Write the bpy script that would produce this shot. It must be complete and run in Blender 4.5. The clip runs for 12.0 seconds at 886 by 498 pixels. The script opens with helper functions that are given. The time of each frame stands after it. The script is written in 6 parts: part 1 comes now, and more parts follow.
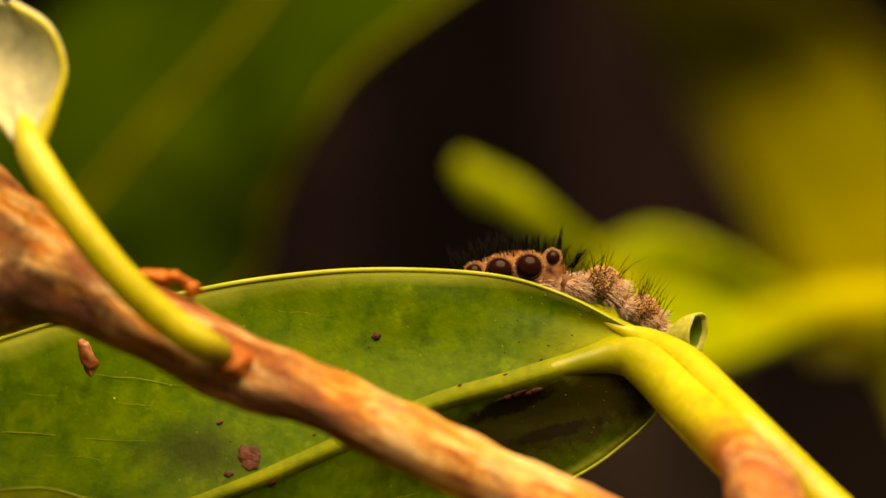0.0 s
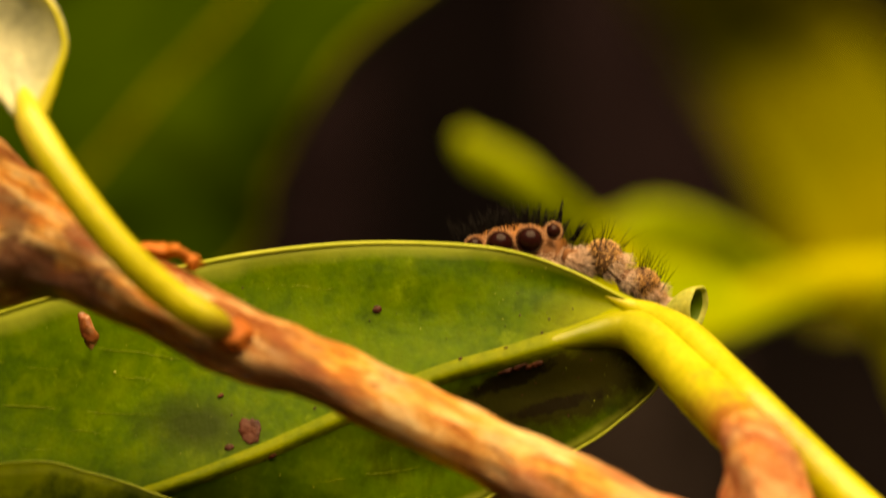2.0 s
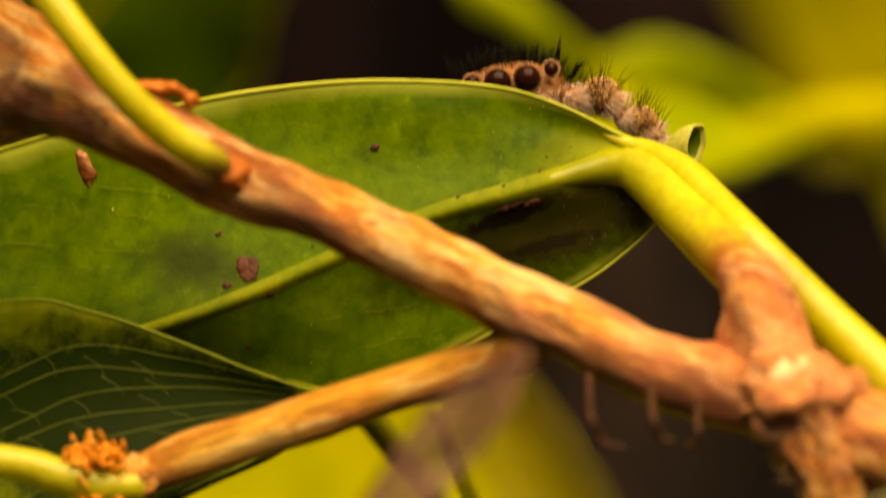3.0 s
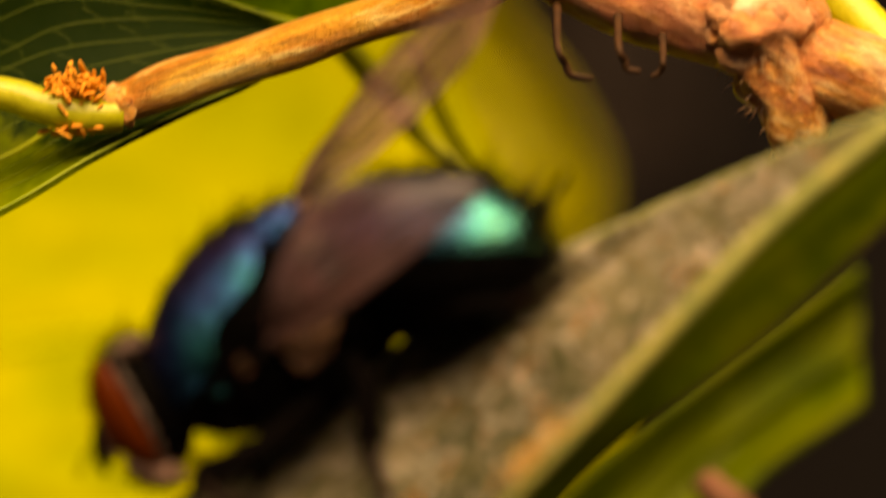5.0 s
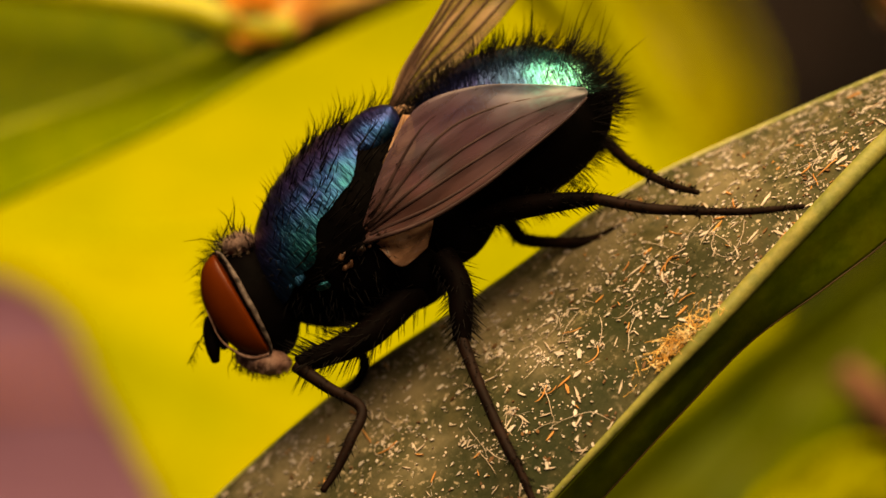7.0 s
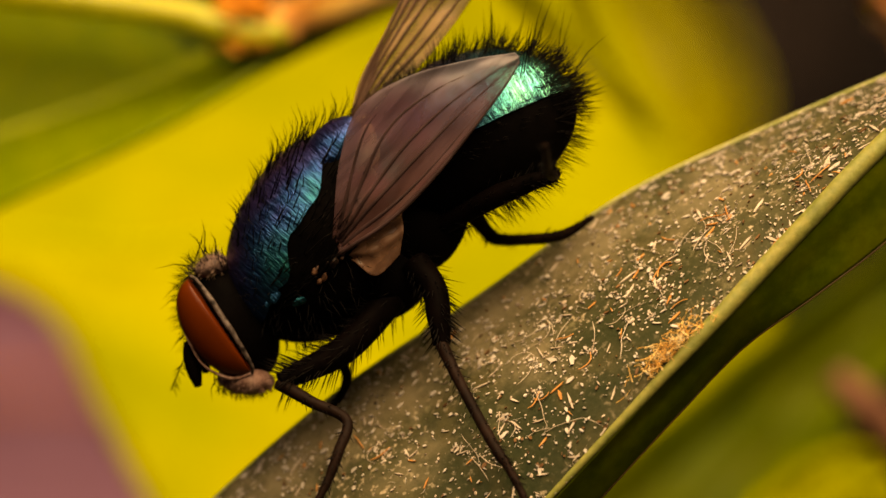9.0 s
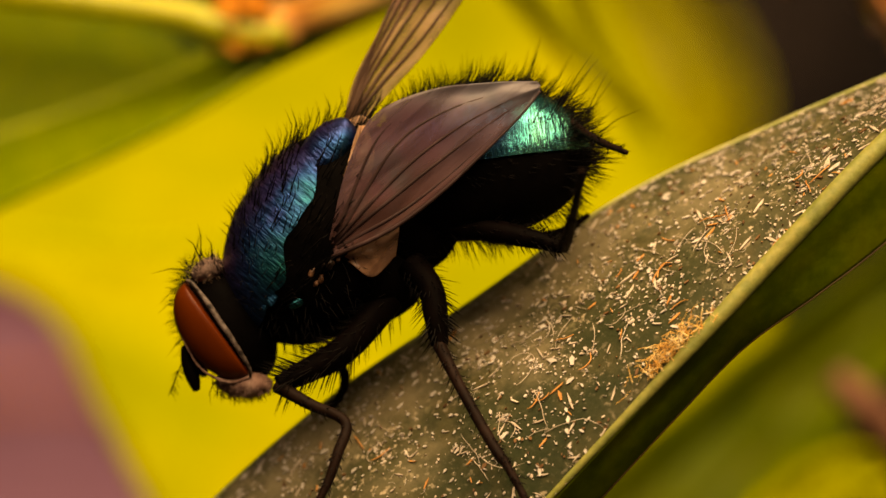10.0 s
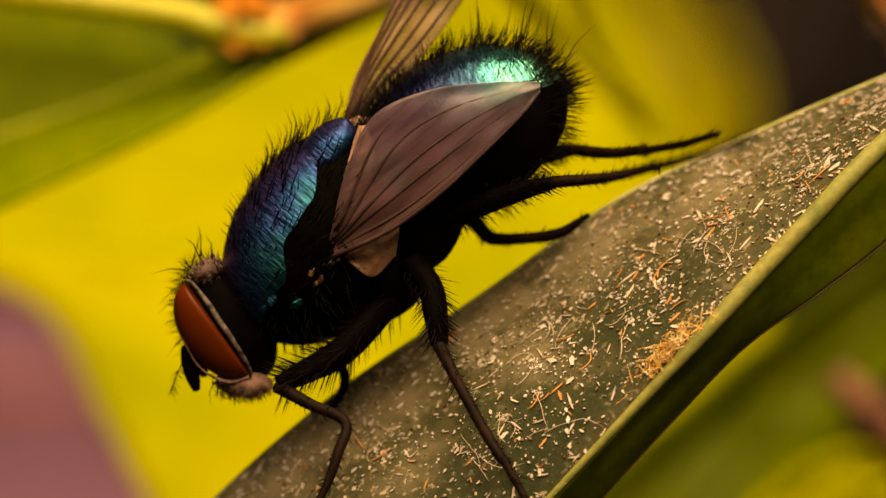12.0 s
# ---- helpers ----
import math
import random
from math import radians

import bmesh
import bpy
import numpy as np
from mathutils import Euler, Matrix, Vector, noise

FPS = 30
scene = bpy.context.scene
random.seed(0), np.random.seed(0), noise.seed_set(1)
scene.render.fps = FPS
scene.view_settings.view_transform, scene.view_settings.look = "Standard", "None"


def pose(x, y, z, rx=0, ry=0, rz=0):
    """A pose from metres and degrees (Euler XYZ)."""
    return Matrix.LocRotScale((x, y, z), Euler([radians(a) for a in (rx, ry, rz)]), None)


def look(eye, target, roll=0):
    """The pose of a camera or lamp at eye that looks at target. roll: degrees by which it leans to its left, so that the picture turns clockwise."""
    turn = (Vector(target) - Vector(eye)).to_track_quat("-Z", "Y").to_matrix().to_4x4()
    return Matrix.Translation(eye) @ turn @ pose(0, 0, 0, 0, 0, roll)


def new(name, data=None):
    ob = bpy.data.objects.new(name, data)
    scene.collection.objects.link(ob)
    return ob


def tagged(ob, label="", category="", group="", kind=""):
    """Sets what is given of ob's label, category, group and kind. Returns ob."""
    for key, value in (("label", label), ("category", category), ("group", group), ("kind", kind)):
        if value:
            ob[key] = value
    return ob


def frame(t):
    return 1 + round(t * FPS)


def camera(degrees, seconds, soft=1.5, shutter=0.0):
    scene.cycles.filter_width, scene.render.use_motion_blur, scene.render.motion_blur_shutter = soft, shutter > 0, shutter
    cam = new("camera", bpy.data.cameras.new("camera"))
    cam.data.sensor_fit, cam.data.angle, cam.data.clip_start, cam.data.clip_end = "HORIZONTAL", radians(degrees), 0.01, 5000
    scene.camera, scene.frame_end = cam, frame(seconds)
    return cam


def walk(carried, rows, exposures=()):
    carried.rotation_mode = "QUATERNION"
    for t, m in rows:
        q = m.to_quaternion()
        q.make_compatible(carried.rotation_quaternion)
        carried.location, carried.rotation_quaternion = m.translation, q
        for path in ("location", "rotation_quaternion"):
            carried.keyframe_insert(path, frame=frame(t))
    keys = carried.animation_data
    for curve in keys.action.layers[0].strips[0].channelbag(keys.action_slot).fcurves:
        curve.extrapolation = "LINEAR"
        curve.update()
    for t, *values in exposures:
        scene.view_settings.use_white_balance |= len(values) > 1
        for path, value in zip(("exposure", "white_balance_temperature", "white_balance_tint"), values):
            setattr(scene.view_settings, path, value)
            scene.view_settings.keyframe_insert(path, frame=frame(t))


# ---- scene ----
# A jumping spider behind a leaf rim and a blow fly on a dusty leaf, at life size (lengths in millimetres below).
MM = 0.001
FOCUS = 200.0          # working distance of the macro lens
SLIDE = (3.0, 0.55)     # and the camera slides this much right and up as it draws back
AIM = (-1.88, 11.27)    # how far right of and below its first aim it looks in the end
BACK = 17.4            # the camera draws back this far
NEARER = 15.0          # the fly sits this much nearer than the leaf rim

cam = camera(2 * math.degrees(math.atan(7.84 / FOCUS)), 12.0, soft=1.5, shutter=0.7)
cam.data.dof.use_dof = True
cam.data.dof.focus_distance = (FOCUS + 1.2) * MM
cam.data.dof.aperture_fstop = 75.0


def eye_pose(aim, down, back, slid=0.0):
    """The camera drawn back and slid by a share of SLIDE, turned to aim so many millimetres right of its first aim, at working distance."""
    x, z = SLIDE[0] * slid, SLIDE[1] * back / BACK
    return pose(x * MM, -(FOCUS + back) * MM, z * MM, 90 - math.degrees(math.atan(down / FOCUS)), 0, -math.degrees(math.atan((aim - x) / FOCUS)))


walk(cam, [
    (0.0, eye_pose(0, 0, 0)), (0.5, eye_pose(0, 0.01, 0)), (1.0, eye_pose(-0.01, 0.01, 0)), (1.5, eye_pose(0, 0.06, 0)),
    (2.0, eye_pose(-0.01, 0.47, 0)), (2.5, eye_pose(0.01, 2.05, 0)), (3.0, eye_pose(0.03, 3.34, 0)), (3.5, eye_pose(0.03, 4.97, 0)),
    (3.7, eye_pose(0.02, 5.64, 0.3, 0.03)), (5.3, eye_pose(0.0, 10.92, 7.0, 0.72)), (5.5, eye_pose(-0.62, 11.56, 9.0, 0.80)), (5.6, eye_pose(-0.86, 11.71, 10.0, 0.84)),
    (5.8, eye_pose(-1.42, 11.71, 12.0, 0.92)), (6.0, eye_pose(-2.05, 11.53, 13.8, 0.96)), (6.3, eye_pose(-2.12, 11.29, 16.5, 0.99)),
    (6.5, eye_pose(-2.08, 11.21, BACK, 1)), (7.0, eye_pose(-2.01, 11.39, BACK, 1)), (9.0, eye_pose(AIM[0], 11.28, BACK, 1)), (9.5, eye_pose(AIM[0], AIM[1], BACK, 1)),
    (12.0, eye_pose(AIM[0], AIM[1], BACK, 1))],
     exposures=[(0, 0.60, 9800, 16), (3.0, 0.60, 9800, 16), (5.3, 0.64, 9800, 18), (12, 0.64, 9800, 18)])

# ---------------------------------------------------------------- light
SUN_EL, SUN_AZ = 66.0, 162.0     # azimuth clockwise from +y
world = bpy.data.worlds.new("world")
scene.world = world
world.use_nodes = True
wn = world.node_tree
sky = wn.nodes.new("ShaderNodeTexSky")
sky.sky_type, sky.sun_disc = "NISHITA", False
sky.sun_elevation, sky.sun_rotation = radians(SUN_EL), radians(SUN_AZ)
wn.links.new(sky.outputs[0], wn.nodes["Background"].inputs[0])
wn.nodes["Background"].inputs[1].default_value = 0.07
sun = new("sun", bpy.data.lights.new("sun", "SUN"))
sun.data.energy, sun.data.angle, sun.data.color = 6.5, radians(66.0), (1.0, 0.80, 0.50)
sun_dir = Vector((math.sin(radians(SUN_AZ)) * math.cos(radians(SUN_EL)), math.cos(radians(SUN_AZ)) * math.cos(radians(SUN_EL)), math.sin(radians(SUN_EL))))
sun.matrix_world = look(sun_dir * 2, (0, 0, 0))

# ---------------------------------------------------------------- materials


def upper(u, v, d=0.0):
    """A place by the spider: u mm right of and v mm below the top left corner of the plot, d mm behind the leaf rim."""
    k = (FOCUS + d) / FOCUS
    return Vector(((u - 7.84) * k, d, (4.41 - v) * k)) * MM


def lower(u, v, d=0.0):
    """The same by the fly, whose plot lies lower and nearer."""
    k = (FOCUS + d + BACK - NEARER) / FOCUS
    return Vector(((u - 7.84 + AIM[0] - SLIDE[0]) * k + SLIDE[0], d - NEARER, (4.41 - v - AIM[1]) * k + SLIDE[1])) * MM


def material(name):
    m = bpy.data.materials.new(name)
    m.use_nodes = True
    nt = m.node_tree
    return m, nt, nt.nodes["Principled BSDF"]


def noise_node(nt, scale, detail=4.0, rough=0.55, stretch=None, kind="object"):
    co = nt.nodes.new("ShaderNodeTexCoord")
    out = co.outputs["Object"]
    if stretch:
        mp = nt.nodes.new("ShaderNodeMapping")
        mp.inputs["Scale"].default_value = stretch
        nt.links.new(out, mp.inputs[0])
        out = mp.outputs[0]
    n = nt.nodes.new("ShaderNodeTexNoise")
    n.inputs["Scale"].default_value, n.inputs["Detail"].default_value, n.inputs["Roughness"].default_value = scale, detail, rough
    nt.links.new(out, n.inputs["Vector"])
    return n.outputs["Fac"]


def ramp(nt, fac, stops):
    r = nt.nodes.new("ShaderNodeValToRGB")
    while len(r.color_ramp.elements) < len(stops):
        r.color_ramp.elements.new(0.5)
    for e, (p, c) in zip(r.color_ramp.elements, stops):
        e.position, e.color = p, (*c, 1)
    nt.links.new(fac, r.inputs[0])
    return r.outputs[0]


def mix(nt, fac, a, b, mode="MIX"):
    n = nt.nodes.new("ShaderNodeMix")
    n.data_type, n.blend_type = "RGBA", mode
    for sock, v in ((n.inputs[0], fac), (n.inputs[6], a), (n.inputs[7], b)):
        if isinstance(v, (int, float)):
            sock.default_value = v
        elif isinstance(v, tuple):
            sock.default_value = (*v, 1)
        else:
            nt.links.new(v, sock)
    return n.outputs[2]


def bump(nt, bsdf, fac, strength, depth):
    b = nt.nodes.new("ShaderNodeBump")
    b.inputs["Strength"].default_value, b.inputs["Distance"].default_value = strength, depth * MM
    nt.links.new(fac, b.inputs["Height"])
    nt.links.new(b.outputs[0], bsdf.inputs["Normal"])


def patch(nt, centre, sizes, turn, ragged=0.35, scale=1500.0, soft=0.5):
    """1 inside a ragged soft-edged ellipsoid round centre (metres; sizes in mm; turned about y), 0 outside."""
    co, mp = nt.nodes.new("ShaderNodeTexCoord"), nt.nodes.new("ShaderNodeMapping")
    mp.vector_type = "TEXTURE"
    mp.inputs["Location"].default_value = centre
    mp.inputs["Rotation"].default_value = (0, radians(turn), 0)
    mp.inputs["Scale"].default_value = [s * MM for s in sizes]
    nt.links.new(co.outputs["Object"], mp.inputs[0])
    ln = nt.nodes.new("ShaderNodeVectorMath")
    ln.operation = "LENGTH"
    nt.links.new(mp.outputs[0], ln.inputs[0])
    ad = nt.nodes.new("ShaderNodeMath")
    ad.operation = "MULTIPLY_ADD"
    nt.links.new(noise_node(nt, scale, 5.0, 0.65), ad.inputs[0])
    ad.inputs[1].default_value = ragged * 2
    nt.links.new(ln.outputs["Value"], ad.inputs[2])
    half = nt.nodes.new("ShaderNodeMath")
    half.operation = "MULTIPLY_ADD"
    nt.links.new(ad.outputs[0], half.inputs[0])
    half.inputs[1].default_value, half.inputs[2].default_value = 0.5, -ragged * 0.5
    return ramp(nt, half.outputs[0], [(0.5 - soft * 0.5, (1, 1, 1)), (0.5 + soft * 0.12, (0, 0, 0))])


def spotted(nt, col, spots):
    """Blend (centre, sizes, turn, colour, share, ragged, scale, soft) patches into a colour."""
    for centre, sizes, turn, tint, share, *more in spots:
        col = mix(nt, mix(nt, share, (0, 0, 0), patch(nt, centre, sizes, turn, *more)), col, tint)
    return col


def plain(name, stops, scale=900.0, rough=0.5, metal=0.0, coat=0.0, relief=0.02, stretch=None, strength=0.5, shine=0.22, spots=()):
    """A surface whose colour runs through stops by a noise, with fine relief."""
    m, nt, b = material(name)
    fac = noise_node(nt, scale, 6.0, 0.6, stretch)
    nt.links.new(spotted(nt, ramp(nt, fac, stops), spots), b.inputs["Base Color"])
    b.inputs["Roughness"].default_value, b.inputs["Metallic"].default_value, b.inputs["Coat Weight"].default_value = rough, metal, coat
    b.inputs["Specular IOR Level"].default_value = shine
    if relief:
        bump(nt, b, noise_node(nt, scale * 3, 5.0, 0.6, stretch), strength, relief)
    return m


def leaf_material(name, dark, light, through_col, share=0.35, rough=0.42, scale=350.0, fleck=None, spots=(), shine=0.22, mottle=1.0, margin=None, pepper=None):
    """A leaf: mottled green with cell relief; part of the light passes through the blade."""
    m, nt, b = material(name)
    big = noise_node(nt, scale, 3.0, 0.5)
    fine = noise_node(nt, scale * 14, 4.0, 0.65)
    col = ramp(nt, big, [(0.32, dark), (0.68, light)])
    mid = noise_node(nt, scale * 4.5, 5.0, 0.6)
    col = mix(nt, ramp(nt, mid, [(0.45, (0, 0, 0)), (0.70, (0.7 * mottle, 0.7 * mottle, 0.7 * mottle))]), col, tuple(min(1, c * f) for c, f in zip(light, (1.7, 1.35, 1.2))))
    col = mix(nt, ramp(nt, mid, [(0.30, (0.6 * mottle, 0.6 * mottle, 0.6 * mottle)), (0.44, (0, 0, 0))]), col, tuple(c * 0.6 for c in dark))
    col = mix(nt, 0.35, col, ramp(nt, fine, [(0.3, tuple(c * 0.55 for c in dark)), (0.7, tuple(min(1, c * 1.25) for c in light))]))
    if fleck:
        col = mix(nt, ramp(nt, noise_node(nt, scale * 5, 5.0, 0.7), [(0.60, (0, 0, 0)), (0.72, (0.8, 0.8, 0.8))]), col, fleck)
    if pepper:
        speck = mix(nt, 1.0, ramp(nt, noise_node(nt, 8000, 3.0, 0.6), [(0.57, (0, 0, 0)), (0.68, (1, 1, 1))]), ramp(nt, noise_node(nt, 600, 4.0, 0.75), [(0.42, (0.05, 0.05, 0.05)), (0.60, (0.9, 0.9, 0.9))]), "MULTIPLY")
        col = mix(nt, speck, col, pepper)
    if margin:
        co, sep, sub = nt.nodes.new("ShaderNodeTexCoord"), nt.nodes.new("ShaderNodeSeparateXYZ"), nt.nodes.new("ShaderNodeMath")
        nt.links.new(co.outputs["UV"], sep.inputs[0])
        sub.operation = "MULTIPLY_ADD"
        nt.links.new(noise_node(nt, 900, 3.0, 0.6), sub.inputs[0])
        sub.inputs[1].default_value = 0.05
        nt.links.new(sep.outputs[1], sub.inputs[2])
        col = mix(nt, ramp(nt, sub.outputs[0], [(0.035, (0.9, 0.9, 0.9)), (0.085, (0, 0, 0)), (0.975, (0, 0, 0)), (1.0, (0.85, 0.85, 0.85))]), col, margin)
    glow = spotted(nt, mix(nt, 0.5, through_col, col), spots)
    col = spotted(nt, col, spots)
    nt.links.new(col, b.inputs["Base Color"])
    b.inputs["Roughness"].default_value, b.inputs["Specular IOR Level"].default_value = rough, shine
    bump(nt, b, fine, 0.45, 0.03)
    tr = nt.nodes.new("ShaderNodeBsdfTranslucent")
    nt.links.new(glow, tr.inputs[0])
    ms = nt.nodes.new("ShaderNodeMixShader")
    ms.inputs[0].default_value = share
    nt.links.new(b.outputs[0], ms.inputs[1])
    nt.links.new(tr.outputs[0], ms.inputs[2])
    nt.links.new(ms.outputs[0], nt.nodes["Material Output"].inputs[0])
    return m


LEAF = leaf_material("leaf_green", (0.045, 0.105, 0.002), (0.105, 0.20, 0.004), (0.42, 0.46, 0.01), 0.35, 0.45, 350.0, (0.16, 0.25, 0.012))
BASE_YELLOW = [(upper(11.5, 6.2, 0.6), (2.0, 4.0, 1.1), -16, (0.36, 0.40, 0.009), 0.95, 0.12, 900.0, 1.0)]
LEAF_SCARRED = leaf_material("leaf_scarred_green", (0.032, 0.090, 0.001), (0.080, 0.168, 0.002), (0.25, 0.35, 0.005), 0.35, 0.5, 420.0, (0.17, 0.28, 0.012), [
    (upper(2.2, 9.3, 0.5), (3.0, 5.0, 0.8), -10, (0.03, 0.065, 0.002), 0.5, 0.4, 900.0, 0.9)] + BASE_YELLOW + [
    # Brown stain below the midrib, deepened in colour for the lower half's shade.
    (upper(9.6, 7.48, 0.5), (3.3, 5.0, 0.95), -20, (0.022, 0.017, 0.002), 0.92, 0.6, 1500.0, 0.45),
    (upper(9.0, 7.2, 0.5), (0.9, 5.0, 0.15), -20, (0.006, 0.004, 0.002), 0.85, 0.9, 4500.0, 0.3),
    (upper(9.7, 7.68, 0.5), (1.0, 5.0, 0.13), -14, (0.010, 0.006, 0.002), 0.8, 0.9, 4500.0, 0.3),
    (upper(3.45, 8.0, 0.5), (1.15, 5.0, 0.6), 8, (0.022, 0.042, 0.002), 0.9, 0.3, 1500.0, 0.7)], shine=0.12, mottle=1.35, margin=(0.30, 0.37, 0.05))
MIDRIB = leaf_material("leaf_midrib", (0.105, 0.165, 0.005), (0.175, 0.235, 0.010), (0.36, 0.42, 0.015), 0.3, 0.5, 500.0, spots=BASE_YELLOW, shine=0.1)
LOBE = leaf_material("leaf_lobe", (0.34, 0.42, 0.06), (0.55, 0.60, 0.16), (0.5, 0.55, 0.1), 0.3, 0.4, 900.0)
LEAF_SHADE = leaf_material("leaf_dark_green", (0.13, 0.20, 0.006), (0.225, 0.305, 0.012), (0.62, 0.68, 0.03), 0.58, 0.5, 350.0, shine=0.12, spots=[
    # Ragged, near-black green patch across the middle of the blade.
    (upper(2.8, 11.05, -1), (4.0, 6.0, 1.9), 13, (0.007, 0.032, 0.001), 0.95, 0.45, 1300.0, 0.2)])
LEAF_FAR = leaf_material("leaf_deep_green", (0.018, 0.046, 0.0005), (0.044, 0.098, 0.0008), (0.12, 0.20, 0.002), 0.5, 0.6, 90.0, shine=0.05)
LEAF_YELLOW = leaf_material("leaf_yellow_green", (0.238, 0.272, 0.001), (0.345, 0.362, 0.0015), (0.545, 0.56, 0.003), 0.38, 0.6, 60.0, shine=0.06)
LEAF_OLIVE = leaf_material("leaf_olive", (0.15, 0.165, 0.003), (0.27, 0.28, 0.004), (0.43, 0.44, 0.008), 0.4, 0.5, 60.0)
LEAF_FOLD = leaf_material("leaf_fold_green", (0.040, 0.068, 0.002), (0.085, 0.120, 0.004), (0.26, 0.30, 0.01), 0.28, 0.5, 300.0, shine=0.12)
LEAF_DOME = leaf_material("leaf_dome_green", (0.165, 0.27, 0.004), (0.30, 0.40, 0.006), (0.5, 0.55, 0.01), 0.45, 0.5, 80.0)
LEAF_GOLD = leaf_material("leaf_gold", (0.245, 0.235, 0.003), (0.35, 0.325, 0.005), (0.53, 0.47, 0.01), 0.35, 0.5, 60.0)
LEAF_MID = leaf_material("leaf_mid_green", (0.044, 0.076, 0.002), (0.10, 0.135, 0.003), (0.27, 0.32, 0.01), 0.4, 0.5, 120.0, shine=0.08)
LEAF_LIME = leaf_material("leaf_lime", (0.36, 0.42, 0.004), (0.56, 0.58, 0.008), (0.7, 0.7, 0.01), 0.5, 0.5, 80.0)
# Pale film and clean green; their tones also carry lit margin and shaded middle.
DUST_AND_SHADE = [(lower(u, v, 0), (a, 5.0, b), -35, (0.25, 0.205, 0.125), share, 1.3, 1600.0, 0.8) for u, v, a, b, share in (
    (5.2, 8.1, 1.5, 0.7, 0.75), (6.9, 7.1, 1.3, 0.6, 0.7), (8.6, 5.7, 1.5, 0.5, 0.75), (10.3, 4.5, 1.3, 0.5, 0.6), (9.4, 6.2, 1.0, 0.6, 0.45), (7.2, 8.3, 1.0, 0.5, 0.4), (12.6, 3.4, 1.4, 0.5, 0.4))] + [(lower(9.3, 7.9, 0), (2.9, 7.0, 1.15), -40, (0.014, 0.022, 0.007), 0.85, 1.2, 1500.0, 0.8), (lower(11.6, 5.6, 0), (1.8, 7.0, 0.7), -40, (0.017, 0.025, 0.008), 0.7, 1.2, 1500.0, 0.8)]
LEAF_DUSTY = leaf_material("leaf_dusty_olive", (0.025, 0.030, 0.011), (0.064, 0.062, 0.029), (0.1, 0.13, 0.02), 0.1, 0.6, 380.0, (0.20, 0.18, 0.10), shine=0.12, pepper=(0.44, 0.36, 0.25), spots=DUST_AND_SHADE)
RIM = plain("leaf_rim", [(0.3, (0.23, 0.29, 0.020)), (0.7, (0.36, 0.41, 0.06))], 900, 0.5)
DUSTY_RIM = plain("dusty_leaf_margin", [(0.3, (0.15, 0.175, 0.045)), (0.7, (0.34, 0.33, 0.14))], 1500, 0.6)
RIB = plain("leaf_rib", [(0.3, (0.20, 0.26, 0.010)), (0.7, (0.32, 0.36, 0.025))], 600, 0.45)
# Ridge of the dusty leaf, paler than the blade to carry its top highlight.
RIDGE = leaf_material("pale_ridge", (0.13, 0.155, 0.030), (0.27, 0.28, 0.085), (0.28, 0.30, 0.06), 0.2, 0.5, 500.0)
VEIN_FAINT = plain("faint_vein", [(0.3, (0.10, 0.15, 0.012)), (0.7, (0.17, 0.23, 0.025))], 600, 0.5, relief=0)
BARK_PALE = plain("pale_bark", [(0.3, (0.46, 0.15, 0.05)), (0.5, (0.74, 0.40, 0.20)), (0.7, (0.90, 0.68, 0.48))], 900, 0.6, relief=0.08)
VEIN = plain("leaf_vein", [(0.3, (0.17, 0.25, 0.012)), (0.7, (0.26, 0.33, 0.03))], 600, 0.5, relief=0)
# Pale colour that stands in for the highlight along the petiole seam.
PETIOLE_GLINT = plain("petiole_glint", [(0.3, (0.60, 0.60, 0.07)), (0.7, (0.70, 0.68, 0.16))], 500, 0.5, relief=0)
PETIOLE = leaf_material("petiole_green_to_yellow", (0.48, 0.50, 0.022), (0.60, 0.59, 0.055), (0.7, 0.7, 0.02), 0.25, 0.34, 300.0, mottle=0.3, shine=0.5, spots=[
    (upper(10.3, 6.3, 0), (1.35, 5.0, 1.3), 35, (0.17, 0.23, 0.008), 0.95, 0.15, 700.0, 1.0), (upper(13.2, 8.3, -3), (1.3, 12.0, 0.95), 40, (0.34, 0.12, 0.03), 0.95, 0.6, 2200.0, 0.6)])
STALK = leaf_material("petiole_yellow_green", (0.46, 0.48, 0.022), (0.58, 0.57, 0.055), (0.7, 0.7, 0.02), 0.25, 0.34, 300.0, mottle=0.3, shine=0.5, spots=[
    (upper(13.35, 8.45, -3), (1.2, 12.0, 0.8), 40, (0.34, 0.12, 0.03), 0.95, 0.6, 2200.0, 0.6), (upper(4.1, 6.45, -3.6), (0.8, 4.0, 0.6), 30, (0.12, 0.08, 0.012), 0.9, 0.4, 2200.0, 0.7),
    (upper(0.35, 2.6, -3.6), (0.7, 3.0, 0.7), 0, (0.62, 0.60, 0.10), 0.7, 0.3, 900.0, 0.9)])
PALE = leaf_material("pale_leaf", (0.56, 0.61, 0.40), (0.74, 0.76, 0.54), (0.6, 0.62, 0.34), 0.4, 0.4, 400.0)
